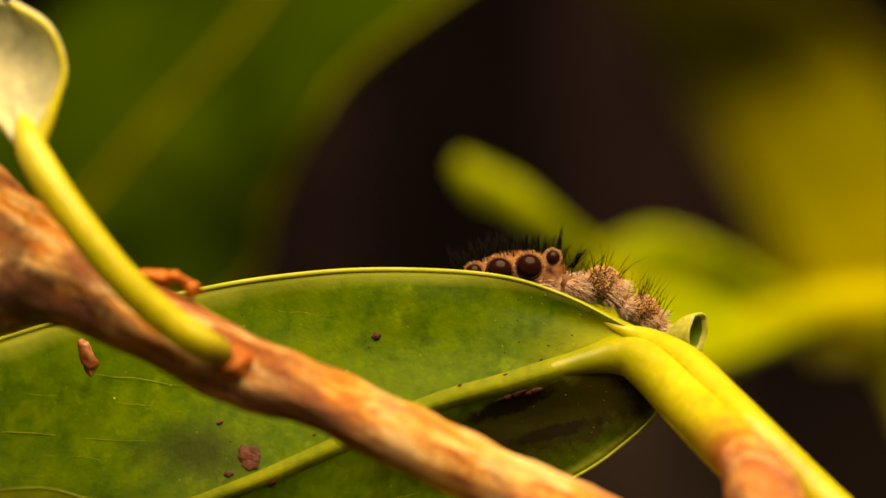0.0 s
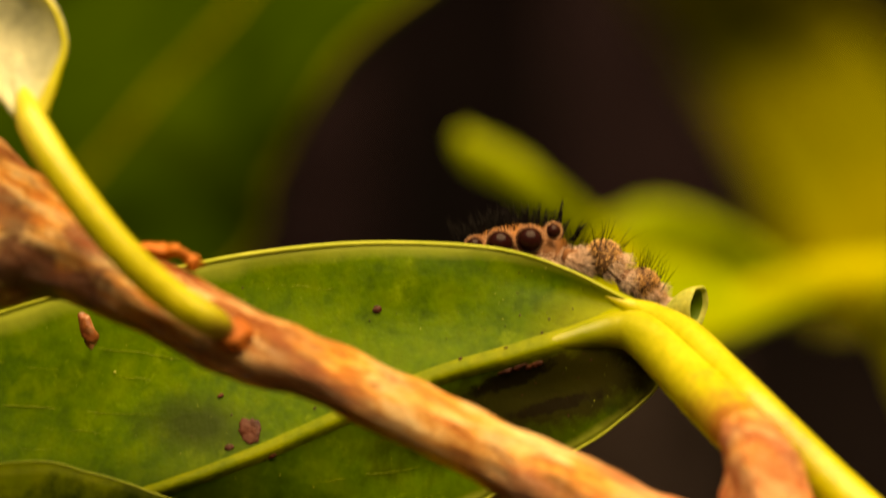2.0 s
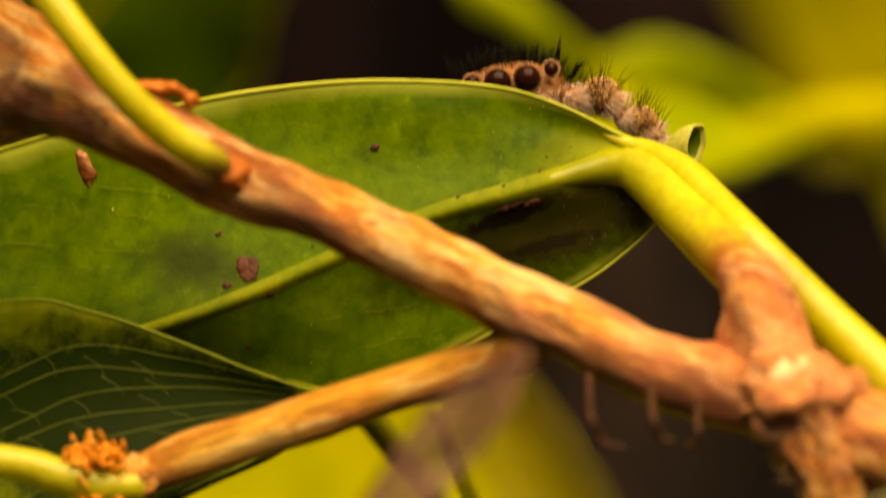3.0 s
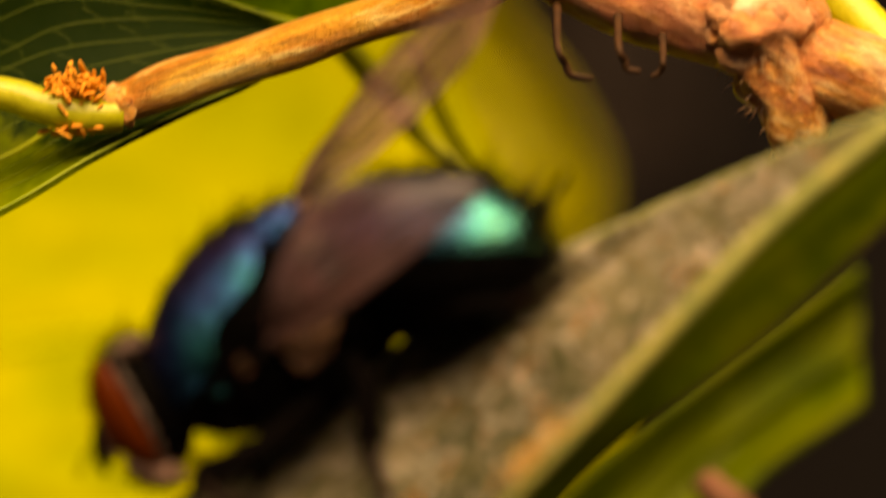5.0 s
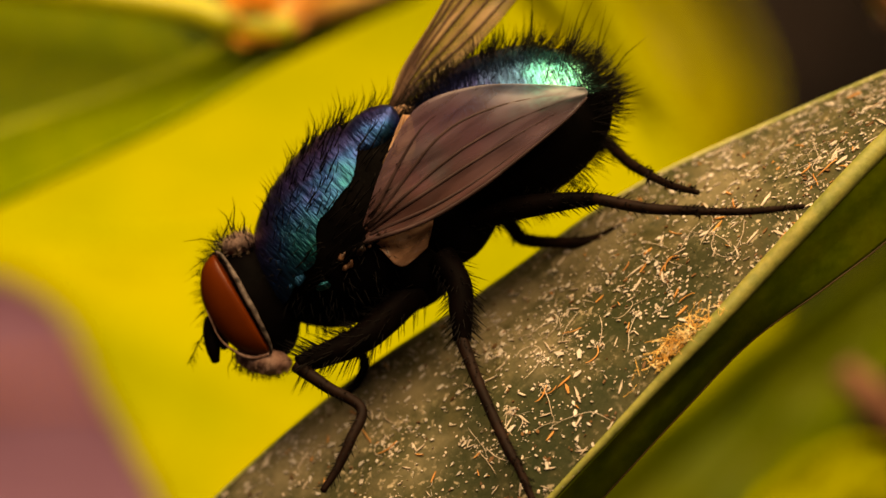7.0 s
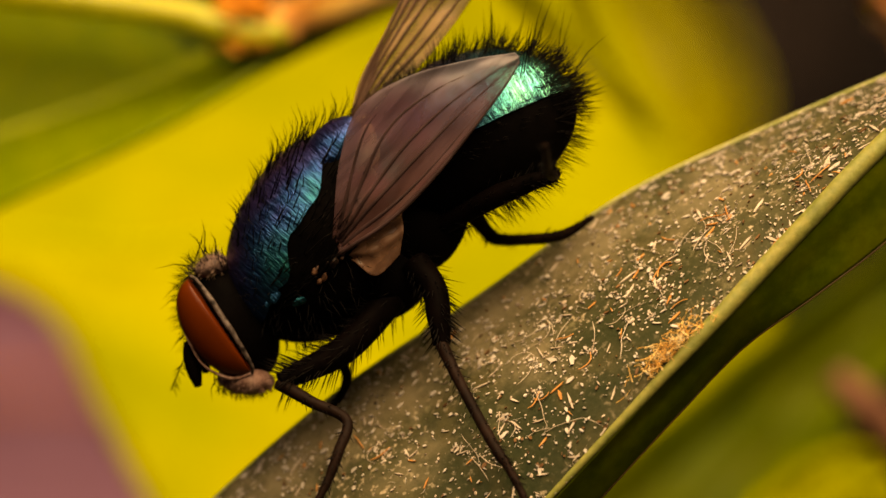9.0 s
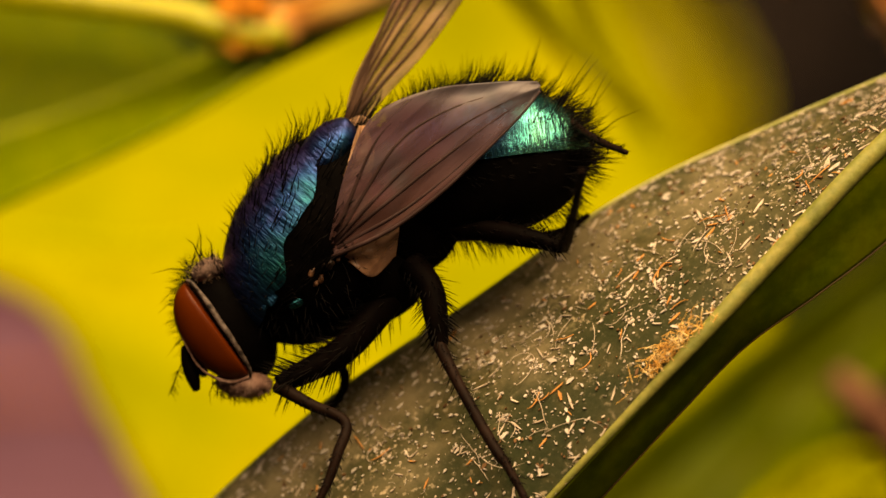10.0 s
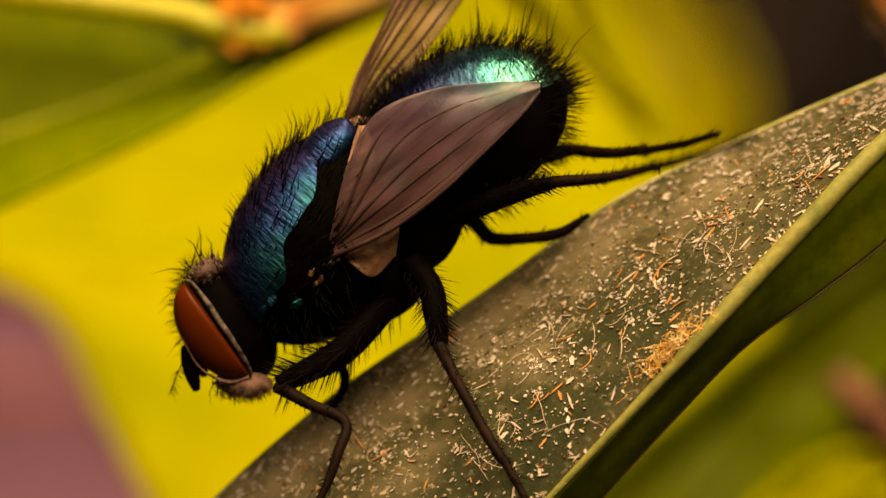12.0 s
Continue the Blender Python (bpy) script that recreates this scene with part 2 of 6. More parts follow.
def bark_material(name, stops, grain_turn, spots=()):
    """Bark with blotches and long ridges that run with the wood; grain_turn: degrees of the grain about y."""
    m, nt, b = material(name)
    co = nt.nodes.new("ShaderNodeTexCoord")
    turn, squash = nt.nodes.new("ShaderNodeMapping"), nt.nodes.new("ShaderNodeMapping")
    turn.inputs["Rotation"].default_value = (0, radians(grain_turn), 0)
    squash.inputs["Scale"].default_value = (0.08, 1, 1)
    nt.links.new(co.outputs["Object"], turn.inputs[0])
    nt.links.new(turn.outputs[0], squash.inputs[0])
    ridge = nt.nodes.new("ShaderNodeTexNoise")
    ridge.inputs["Scale"].default_value, ridge.inputs["Detail"].default_value, ridge.inputs["Roughness"].default_value = 4400, 6, 0.7
    nt.links.new(squash.outputs[0], ridge.inputs["Vector"])
    less = nt.nodes.new("ShaderNodeMapping")
    less.inputs["Scale"].default_value = (0.25, 1, 1)
    nt.links.new(turn.outputs[0], less.inputs[0])

    def along(scale, detail, rough):
        """A noise whose spots are drawn out along the wood."""
        n = nt.nodes.new("ShaderNodeTexNoise")
        n.inputs["Scale"].default_value, n.inputs["Detail"].default_value, n.inputs["Roughness"].default_value = scale, detail, rough
        nt.links.new(less.outputs[0], n.inputs["Vector"])
        return n.outputs["Fac"]

    col = ramp(nt, along(2600, 6.0, 0.7), stops)
    col = mix(nt, ramp(nt, along(900, 5.0, 0.7), [(0.47, (0, 0, 0)), (0.60, (0.85, 0.85, 0.85))]), col, stops[0][1])
    col = mix(nt, ramp(nt, along(1900, 5.0, 0.7), [(0.58, (0, 0, 0)), (0.72, (0.55, 0.55, 0.55))]), col, stops[-1][1])
    col = mix(nt, ramp(nt, ridge.outputs["Fac"], [(0.36, (0.85, 0.85, 0.85)), (0.48, (0, 0, 0))]), col, tuple(c * 0.42 for c in stops[1][1]))
    col = mix(nt, ramp(nt, ridge.outputs["Fac"], [(0.54, (0, 0, 0)), (0.66, (0.85, 0.85, 0.85))]), col, stops[-1][1])
    nt.links.new(spotted(nt, col, spots), b.inputs["Base Color"])
    b.inputs["Roughness"].default_value = 0.48
    both = nt.nodes.new("ShaderNodeMath")
    nt.links.new(ridge.outputs["Fac"], both.inputs[0])
    nt.links.new(noise_node(nt, 4200, 6.0, 0.7), both.inputs[1])
    bump(nt, b, both.outputs[0], 1.0, 0.16)
    return m


BARK = bark_material("bark", [(0.31, (0.22, 0.036, 0.005)), (0.40, (0.64, 0.19, 0.018)), (0.50, (0.88, 0.42, 0.085)), (0.61, (0.96, 0.70, 0.34))], -27, [(upper(13.6, 9.8, -4), (3.2, 9.0, 1.9), 15, (0.66, 0.21, 0.10), 0.62, 1.3, 1200.0, 0.6), (upper(9.4, 9.2, -4), (1.0, 6.0, 0.5), 20, (0.50, 0.20, 0.12), 0.5, 0.9, 1500.0, 0.6), (upper(0.5, 5.3, -3), (1.3, 6.0, 0.6), 25, (0.13, 0.026, 0.005), 0.9, 1.2, 1300.0, 0.3), (upper(1.6, 4.75, -3), (0.7, 6.0, 0.3), 28, (0.24, 0.035, 0.006), 0.8, 1.0, 1500.0, 0.4), (upper(0.2, 4.2, -3), (0.7, 6.0, 0.35), 28, (0.10, 0.022, 0.005), 0.8, 1.0, 1500.0, 0.4), (upper(5.2, 7.1, -3), (1.1, 6.0, 0.6), 28, (0.16, 0.045, 0.012), 0.75, 0.9, 1300.0, 0.5),
    (upper(10.6, 9.7, -4), (2.6, 6.0, 0.5), 20, (0.30, 0.08, 0.018), 0.45, 0.9, 1100.0, 0.5)])
ROOTLET = plain("rootlet_brown", [(0.3, (0.014, 0.005, 0.0015)), (0.7, (0.05, 0.019, 0.005))], 1500, 0.7, relief=0)
BARK_DARK = plain("bark_red", [(0.3, (0.18, 0.04, 0.01)), (0.7, (0.55, 0.17, 0.03))], 700, 0.6, relief=0.08)
TWIG = bark_material("twig_orange", [(0.3, (0.58, 0.19, 0.02)), (0.45, (0.80, 0.36, 0.04)), (0.6, (0.90, 0.52, 0.08)), (0.75, (0.95, 0.72, 0.26))], 20)
EDGE_BROWN = plain("leaf_edge_brown", [(0.3, (0.020, 0.012, 0.003)), (0.7, (0.07, 0.040, 0.008))], 900, 0.6, relief=0)
DRY_TWIG = plain("dry_twig_brown", [(0.3, (0.07, 0.026, 0.014)), (0.7, (0.20, 0.085, 0.050))], 900, 0.7, relief=0.08)
SCAB = plain("brown_scab", [(0.3, (0.015, 0.004, 0.003)), (0.7, (0.09, 0.022, 0.008))], 1500, 0.6, relief=0.05)
FRASS_PALE = plain("yellow_frass", [(0.35, (0.50, 0.20, 0.03)), (0.5, (0.75, 0.45, 0.14)), (0.65, (0.88, 0.74, 0.46))], 5000, 0.7, relief=0)
FRASS = plain("orange_frass", [(0.3, (0.58, 0.17, 0.012)), (0.7, (0.90, 0.42, 0.07))], 1500, 0.7, relief=0.05)
# Near-black soil: the backdrop's shade is put into this colour.
SOIL = plain("soil_backdrop", [(0.38, (0.0019, 0.0008, 0.0008)), (0.55, (0.0048, 0.0021, 0.0021)), (0.7, (0.018, 0.010, 0.0105))], 42, 0.95, relief=0.3)
# Dimmed mauve and grey: the far gloom is put into these colours.
MAUVE_DIM = plain("mauve_backdrop_tint", [(0.3, (0.0068, 0.0036, 0.0046)), (0.7, (0.015, 0.0086, 0.0102))], 60, 0.9, relief=0, shine=0.05)
GREY_TINT = plain("grey_backdrop_tint", [(0.3, (0.011, 0.0080, 0.0072)), (0.7, (0.024, 0.0175, 0.016))], 60, 0.9, relief=0, shine=0.05)
MAUVE = plain("dry_leaf_mauve", [(0.3, (0.095, 0.041, 0.080)), (0.7, (0.155, 0.068, 0.120))], 60, 0.7, relief=0)

# ---------------------------------------------------------------- geometry tools


def spline(pts, n):
    """Points evenly spaced in parameter on a smooth curve through pts (rows of any width)."""
    p = np.array([tuple(a) for a in pts], float)
    p = np.vstack([2 * p[0] - p[1], p, 2 * p[-1] - p[-2]])
    out = []
    for t in np.linspace(0, len(p) - 3 - 1e-9, n):
        i = int(t)
        f = t - i
        a, b, c, d = p[i:i + 4]
        out.append(0.5 * (2 * b + (c - a) * f + (2 * a - 5 * b + 4 * c - d) * f * f + (3 * b - a - 3 * c + d) * f ** 3))
    return np.array(out)


def link(name, verts, faces, mat, parent=None, label="", smooth=True):
    me = bpy.data.meshes.new(name)
    me.from_pydata([tuple(v) for v in verts], [], faces)
    me.materials.append(mat)
    if smooth:
        me.polygons.foreach_set("use_smooth", [True] * len(me.polygons))
    me.update()
    ob = new(name, me)
    if parent:
        ob.parent = parent
    return tagged(ob, label) if label else ob


def empty(name, place=(0, 0, 0)):
    ob = new(name)
    ob.empty_display_size = 0.001
    ob.location = place
    return ob


def thing(name, label, category, place=(0, 0, 0), group="", kind=""):
    return tagged(empty(name, place), label, category, group, kind)


def tube_data(pts, radii, segs=14, n=40, rough=0.0, seed=0.0, flat=1.0, freq=900.0):
    """A swept tube through pts (metres) with radii in mm; rough: relief in mm; closed round ends."""
    c = spline([(*p, r) for p, r in zip(pts, radii)], n)
    verts, faces = [], []
    side, arc = None, 0.0
    for i in range(n):
        arc += float(np.linalg.norm(c[i][:3] - c[i - 1][:3])) if i else 0.0
        a, b = c[max(0, i - 1)][:3], c[min(n - 1, i + 1)][:3]
        tan = Vector(b - a).normalized()
        if side is None:
            side = tan.orthogonal().normalized()
        side = (side - tan * side.dot(tan)).normalized()
        up = tan.cross(side)
        mid, r = Vector(c[i][:3]), max(c[i][3], 0.002) * MM
        for j in range(segs):
            w = 2 * math.pi * j / segs
            dirv = side * math.cos(w) + up * math.sin(w) * flat
            q = mid + dirv * r
            if rough:
                g = Vector((math.cos(w) * r * freq, math.sin(w) * r * freq, arc * freq * 0.28 + seed))
                q += dirv * rough * MM * (noise.noise(g) + 0.6 * noise.noise(g * 2.6) + 0.5 * noise.noise(q * freq * 0.8))
            verts.append(q)
    for i in range(n - 1):
        for j in range(segs):
            k = (j + 1) % segs
            faces.append((i * segs + j, i * segs + k, (i + 1) * segs + k, (i + 1) * segs + j))
    for ring, flip in ((0, True), (n - 1, False)):
        mid = sum((verts[ring * segs + j] for j in range(segs)), Vector()) / segs
        tan = Vector(c[1][:3] - c[0][:3]) * -0.4 if ring == 0 else Vector(c[-1][:3] - c[-2][:3]) * 0.4
        verts.append(mid + tan)
        top = len(verts) - 1
        for j in range(segs):
            k = (j + 1) % segs
            faces.append((ring * segs + k, ring * segs + j, top) if flip else (ring * segs + j, ring * segs + k, top))
    return verts, faces


def tube(name, pts, radii, mat, parent=None, label="", **kw):
    return link(name, *tube_data(pts, radii, **kw), mat, parent, label)


def blob_data(m, nu=24, nv=16, rough=0.0, freq=900.0, seed=0.0, power=1.0):
    """A rounded body: a sphere under the matrix m, with relief in mm."""
    verts, faces = [], []
    for i in range(nv + 1):
        a = math.pi * i / nv
        for j in range(nu):
            w = 2 * math.pi * j / nu
            s = math.sin(a) ** power
            q = m @ Vector((math.cos(a), s * math.cos(w), s * math.sin(w)))
            if rough:
                nrm = (q - m.translation).normalized()
                q = q + nrm * rough * MM * (noise.noise(q * freq + Vector((seed, seed, 0))) + 0.5 * noise.noise(q * freq * 2.5))
            verts.append(q)
    for i in range(nv):
        for j in range(nu):
            k = (j + 1) % nu
            faces.append((i * nu + j, (i + 1) * nu + j, (i + 1) * nu + k, i * nu + k))
    return verts, faces


def frame_matrix(centre, along, up, sizes):
    """A matrix whose x runs along, z near up, scaled by sizes (mm)."""
    x = Vector(along).normalized()
    z = Vector(up)
    z = (z - x * z.dot(x)).normalized()
    y = z.cross(x)
    m = Matrix((x, y, z)).transposed().to_4x4() @ Matrix.Diagonal((*[s * MM for s in sizes], 1))
    m.translation = centre
    return m


def blob(name, centre, along, up, sizes, mat, parent=None, label="", **kw):
    return link(name, *blob_data(frame_matrix(centre, along, up, sizes), **kw), mat, parent, label)


def add(data, verts, faces):
    base = len(data[0])
    data[0].extend(verts)
    data[1].extend(tuple(i + base for i in f) for f in faces)


def spike(data, root, tip, radius, bend=(0, 0, 0)):
    """One bristle, a bent three-sided cone, appended to data."""
    root, tip, bend = Vector(root), Vector(tip), Vector(bend)
    tan = (tip - root).normalized()
    s = tan.orthogonal().normalized()
    u = tan.cross(s)
    base = len(data[0])
    mid = (root + tip) / 2 + bend
    for c, r in ((root, radius), (mid, radius * 0.65)):
        for j in range(3):
            w = 2.094 * j
            data[0].append(c + (s * math.cos(w) + u * math.sin(w)) * r * MM)
    data[0].append(tip)
    for j in range(3):
        k = (j + 1) % 3
        data[1].append((base + j, base + k, base + 3 + k, base + 3 + j))
        data[1].append((base + 3 + j, base + 3 + k, base + 6))


def fur_on(m, count, length, radius, rng, lean=(0, 0, 0), keep=None, data=None, spread=0.35):
    """Bristles standing on the body m; keep(unit, normal) picks where they stand."""
    data = data or ([], [])
    inv = m.to_3x3().inverted().transposed()
    made = 0
    for _ in range(count * 12):
        if made >= count:
            break
        a = Vector((rng.gauss(0, 1), rng.gauss(0, 1), rng.gauss(0, 1))).normalized()
        nrm = (inv @ a).normalized()
        if keep and not keep(a, nrm):
            continue
        root = m @ a
        out = (nrm + Vector(lean) + Vector((rng.gauss(0, spread), rng.gauss(0, spread), rng.gauss(0, spread)))).normalized()
        ln = length * rng.uniform(0.55, 1.3) * MM
        spike(data, root - nrm * 0.02 * MM, root + out * ln, radius * rng.uniform(0.7, 1.2), (Vector(lean) - nrm * 0.3) * ln * 0.12)
        made += 1
    return data


class Blade:
    """A leaf blade between two edges with a midrib; at(s, w): s along 0..1, w across -1..1."""

    def __init__(self, edge_a, rib, edge_b, belly=0.0, wave=0.0, seed=0.0, near_belly=None):
        self.n = 160
        self.a, self.r, self.b = (spline(p, self.n) for p in (edge_a, rib, edge_b))
        self.belly, self.wave, self.seed = belly, wave, seed
        self.near_belly = belly if near_belly is None else near_belly

    def at(self, s, w):
        x = min(max(s, 0), 1) * (self.n - 1)
        i = min(int(x), self.n - 2)
        f = x - i
        pick = lambda c: Vector(c[i] * (1 - f) + c[i + 1] * f)
        e, r = (pick(self.a), pick(self.r)) if w < 0 else (pick(self.b), pick(self.r))
        q = r.lerp(e, abs(w))
        h = (self.belly if w > 0 else self.near_belly) * math.sin(math.pi * abs(w)) * MM + self.wave * MM * noise.noise(Vector((s * 6, w * 2, self.seed)))
        return q + Vector((0, h, 0))

    def normal(self, s, w):
        e = 0.004
        w0 = max(-1 + e, min(1 - e, w))
        if abs(w0) < e:
            w0 = e * 1.5
        s0 = max(e, min(1 - e, s))
        n = (self.at(s0 + e, w0) - self.at(s0 - e, w0)).cross(self.at(s0, w0 + e) - self.at(s0, w0 - e))
        n.normalize()
        return -n if n.y > 0 else n

    def mesh(self, name, mat, parent, thick=0.15, ns=60, nw=28, label="", w_from=-1.0, w_to=1.0):
        verts, faces = [], []
        for back in (0, 1):
            for i in range(ns + 1):
                for j in range(nw + 1):
                    s, w = i / ns, w_from + (w_to - w_from) * j / nw
                    q = self.at(s, w)
                    verts.append(q - self.normal(s, w) * thick * MM if back else q)
        m = nw + 1
        off = (ns + 1) * m
        for i in range(ns):
            for j in range(nw):
                f = (i * m + j, i * m + j + 1, (i + 1) * m + j + 1, (i + 1) * m + j)
                faces.append(f)
                faces.append(tuple(off + q for q in reversed(f)))
        ring = [j for j in range(nw)] + [i * m + nw for i in range(ns)] + [ns * m + j for j in range(nw, 0, -1)] + [i * m for i in range(ns, 0, -1)]
        for p, q in zip(ring, ring[1:] + ring[:1]):
            faces.append((q, p, off + p, off + q))
        ob = link(name, verts, faces, mat, parent, label)
        uv = ob.data.uv_layers.new(name="along_across")
        for lp in ob.data.loops:
            k = lp.vertex_index % off
            uv.data[lp.index].uv = (k // m / ns, 0.5 + 0.5 * (w_from + (w_to - w_from) * (k % m) / nw))
        return ob

    def strip(self, name, mat, parent, half, height, n=70, label=""):
        """A low rounded rib along the middle of the blade; half: half width in mm by s; height: mm."""
        verts, faces = [], []
        for i in range(n + 1):
            s = i / n
            for j in range(13):
                q = j / 6 - 1
                r = self.at(s, 0)
                lim = max(0.05, (self.at(s, math.copysign(1, q)) - r).length / MM)
                w = max(-0.98, min(0.98, q * half(s) / lim))
                verts.append(self.at(s, w) + self.normal(s, w) * (height * (1 - q * q) - 0.004) * MM)
        for i in range(n):
            for j in range(12):
                faces.append((i * 13 + j, i * 13 + j + 1, i * 13 + j + 14, i * 13 + j + 13))
        return link(name, verts, faces, mat, parent, label)

    def line(self, name, stops, radii, mat, parent, lift=0.0, n=24, segs=8, label=""):
        """A rib or vein that follows the blade through (s, w) stops."""
        path = [self.at(s, w) + self.normal(s, w) * lift * MM for s, w in spline(stops, n)]
        rr = spline([(r,) for r in radii], n)[:, 0]
        return tube(name, path, rr, mat, parent, label, segs=segs, n=n)

# ---------------------------------------------------------------- setting
def ground():
    """One sheet of dark soil: a hollow, level under the plant; its banks all round and their overhang at the back are
    added to block light.
    """
    verts, faces = [], []
    nr, na = 44, 96
    for i in range(nr + 1):
        for j in range(na):
            q, w = i / nr, 2 * math.pi * j / na
            rise = max(0.0, (q - 0.45) / 0.55)
            # Overhang added at the back to keep sunlight off the backdrop.
            over = 0.5 + 0.5 * math.cos(w)
            r = 0.30 * min(q / 0.62, 1.0) + (0.05 - 0.19 * over) * rise
            x, y = r * math.sin(w), -0.12 + r * math.cos(w) * 0.95
            z = -0.055 + 0.24 * rise ** 1.4
            n = 0.006 * noise.noise(Vector((x * 30, y * 30, z * 30))) + 0.002 * noise.noise(Vector((x * 140, y * 140, z * 140)))
            verts.append((x - math.sin(w) * n * rise, y - math.cos(w) * n * rise, z + n))
    for i in range(nr):
        for j in range(na):
            k = (j + 1) % na
            faces.append((i * na + j, (i + 1) * na + j, (i + 1) * na + k, i * na + k))
    tagged(link("ground", verts, faces, SOIL), "dark reddish brown soil hollow with added light-blocking banks round the plant", "ground", kind="structure")


ground()

# ---------------------------------------------------------------- leaves far behind


def simple_leaf(name, label, mat, where, edge_a, rib, edge_b, rib_mat=None, rib_r=(0.2, 0.1), belly=0.6, thick=0.2, wave=0.3, seed=0.0, lean=0.0, v0=4.5):
    """A blade with a midrib; lean: mm by which it leans back for each mm above v0."""
    leaf = thing(name, label, "leaf")
    edge_a, rib, edge_b = ([(u, v, d + lean * (v0 - v)) for u, v, d in e] for e in (edge_a, rib, edge_b))
    bl = Blade([where(*p) for p in edge_a], [where(*p) for p in rib], [where(*p) for p in edge_b], belly, wave, seed)
    bl.mesh("blade", mat, leaf, thick, 40, 16)
    if rib_mat:
        bl.line("midrib", [(0.01, 0), (0.5, 0), (0.98, 0)], [rib_r[0], (rib_r[0] + rib_r[1]) / 2, rib_r[1]], rib_mat, leaf, 0.05, 30, 10)
    return leaf, bl


far_leaf, far_blade = simple_leaf("background_leaf", "large deep green leaf with an olive midrib behind the branch", LEAF_FAR, upper,
            [(3.2, -2.2, 44), (1.0, 0.2, 44), (-0.8, 2.0, 43), (-1.8, 3.6, 42), (-2.4, 5.2, 41), (-2.8, 7.5, 40)],
            [(6.4, -2.4, 36), (4.3, 0.5, 36), (2.9, 2.0, 36), (1.7, 3.4, 36), (0.4, 5.0, 36), (-2.2, 8.0, 36)],
            [(10.2, -1.6, 34), (6.6, 0.9, 33), (5.55, 2.2, 33), (4.8, 3.6, 34), (3.95, 5.4, 35), (-1.6, 8.6, 36)], LEAF_GOLD, (0.075, 0.06), 0.3, lean=0.0, v0=2.5)
far_blade.line("margin", [(0.02, 0.99), (0.5, 0.99), (0.95, 0.99)], [0.06, 0.07, 0.06], LEAF_OLIVE, far_leaf, 0.0, 40, 8, "olive brown margin")
simple_leaf("background_leaf", "lime green leaf with a domed outline, out of focus", LEAF_DOME, upper,
            [(10.2, 5.2, 32), (10.9, 4.25, 32), (11.8, 4.02, 32), (12.8, 4.5, 32), (13.8, 5.2, 32), (14.6, 5.5, 32)],
            [(10.2, 5.3, 33), (11.2, 5.1, 33), (12.0, 5.1, 33), (12.9, 5.2, 33), (13.8, 5.35, 33), (14.6, 5.5, 33)],
            [(10.3, 5.6, 32), (11.2, 6.2, 32), (12.2, 6.5, 32), (13.0, 6.3, 32), (13.8, 6.0, 32), (14.6, 5.6, 32)], belly=-0.1, rib_mat=LEAF_LIME, rib_r=(0.06, 0.04), lean=1.0, v0=5)
simple_leaf("background_leaf", "broad yellow-olive leaf blurred by distance, its tip curling down", LEAF_OLIVE, upper,
            [(9.9, -1.6, 72), (11.2, 0.3, 79), (12.2, 1.5, 82), (13.1, 2.9, 80), (13.8, 4.3, 76), (14.5, 6.0, 70)],
            [(11.0, -1.9, 73), (12.6, -0.2, 80), (13.7, 1.0, 83), (14.8, 2.4, 80), (15.8, 3.9, 76), (16.4, 6.0, 70)],
            [(12.0, -2.2, 72), (13.7, -0.6, 79), (14.9, 0.6, 82), (16.2, 2.0, 80), (17.6, 3.6, 76), (18.6, 6.0, 70)], rib_mat=LEAF_GOLD)


# Leaf shapes added only to give the dark backdrop its faint tints.
simple_leaf("background_leaf", "added dull mauve leaf shape tinting the dark backdrop", MAUVE_DIM, upper,
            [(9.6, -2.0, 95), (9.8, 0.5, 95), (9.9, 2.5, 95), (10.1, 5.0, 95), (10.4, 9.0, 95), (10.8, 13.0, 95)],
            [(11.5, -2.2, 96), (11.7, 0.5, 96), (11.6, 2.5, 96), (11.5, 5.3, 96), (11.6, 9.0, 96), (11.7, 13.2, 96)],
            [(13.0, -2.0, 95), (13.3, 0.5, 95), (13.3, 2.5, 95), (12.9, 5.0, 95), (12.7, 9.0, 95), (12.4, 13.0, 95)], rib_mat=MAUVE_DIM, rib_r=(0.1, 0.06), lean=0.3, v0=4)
simple_leaf("background_leaf", "added grey-brown leaf shape tinting the dark under the branch", GREY_TINT, upper,
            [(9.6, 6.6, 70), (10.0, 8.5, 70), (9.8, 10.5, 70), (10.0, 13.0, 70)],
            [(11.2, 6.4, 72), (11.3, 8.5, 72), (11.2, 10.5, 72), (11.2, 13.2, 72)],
            [(12.6, 6.6, 70), (13.0, 8.5, 70), (12.9, 10.5, 70), (12.4, 13.0, 70)], rib_mat=GREY_TINT, rib_r=(0.1, 0.06), lean=0.4, v0=10)
simple_leaf("background_leaf", "small added mauve leaf shape tinting the dark backdrop", MAUVE_DIM, upper,
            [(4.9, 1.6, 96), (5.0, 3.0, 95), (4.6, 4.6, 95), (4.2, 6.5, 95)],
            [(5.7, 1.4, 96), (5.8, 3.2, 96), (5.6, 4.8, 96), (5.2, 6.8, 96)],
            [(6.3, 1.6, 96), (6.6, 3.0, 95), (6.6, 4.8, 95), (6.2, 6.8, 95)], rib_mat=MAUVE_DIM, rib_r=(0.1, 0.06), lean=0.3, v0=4)


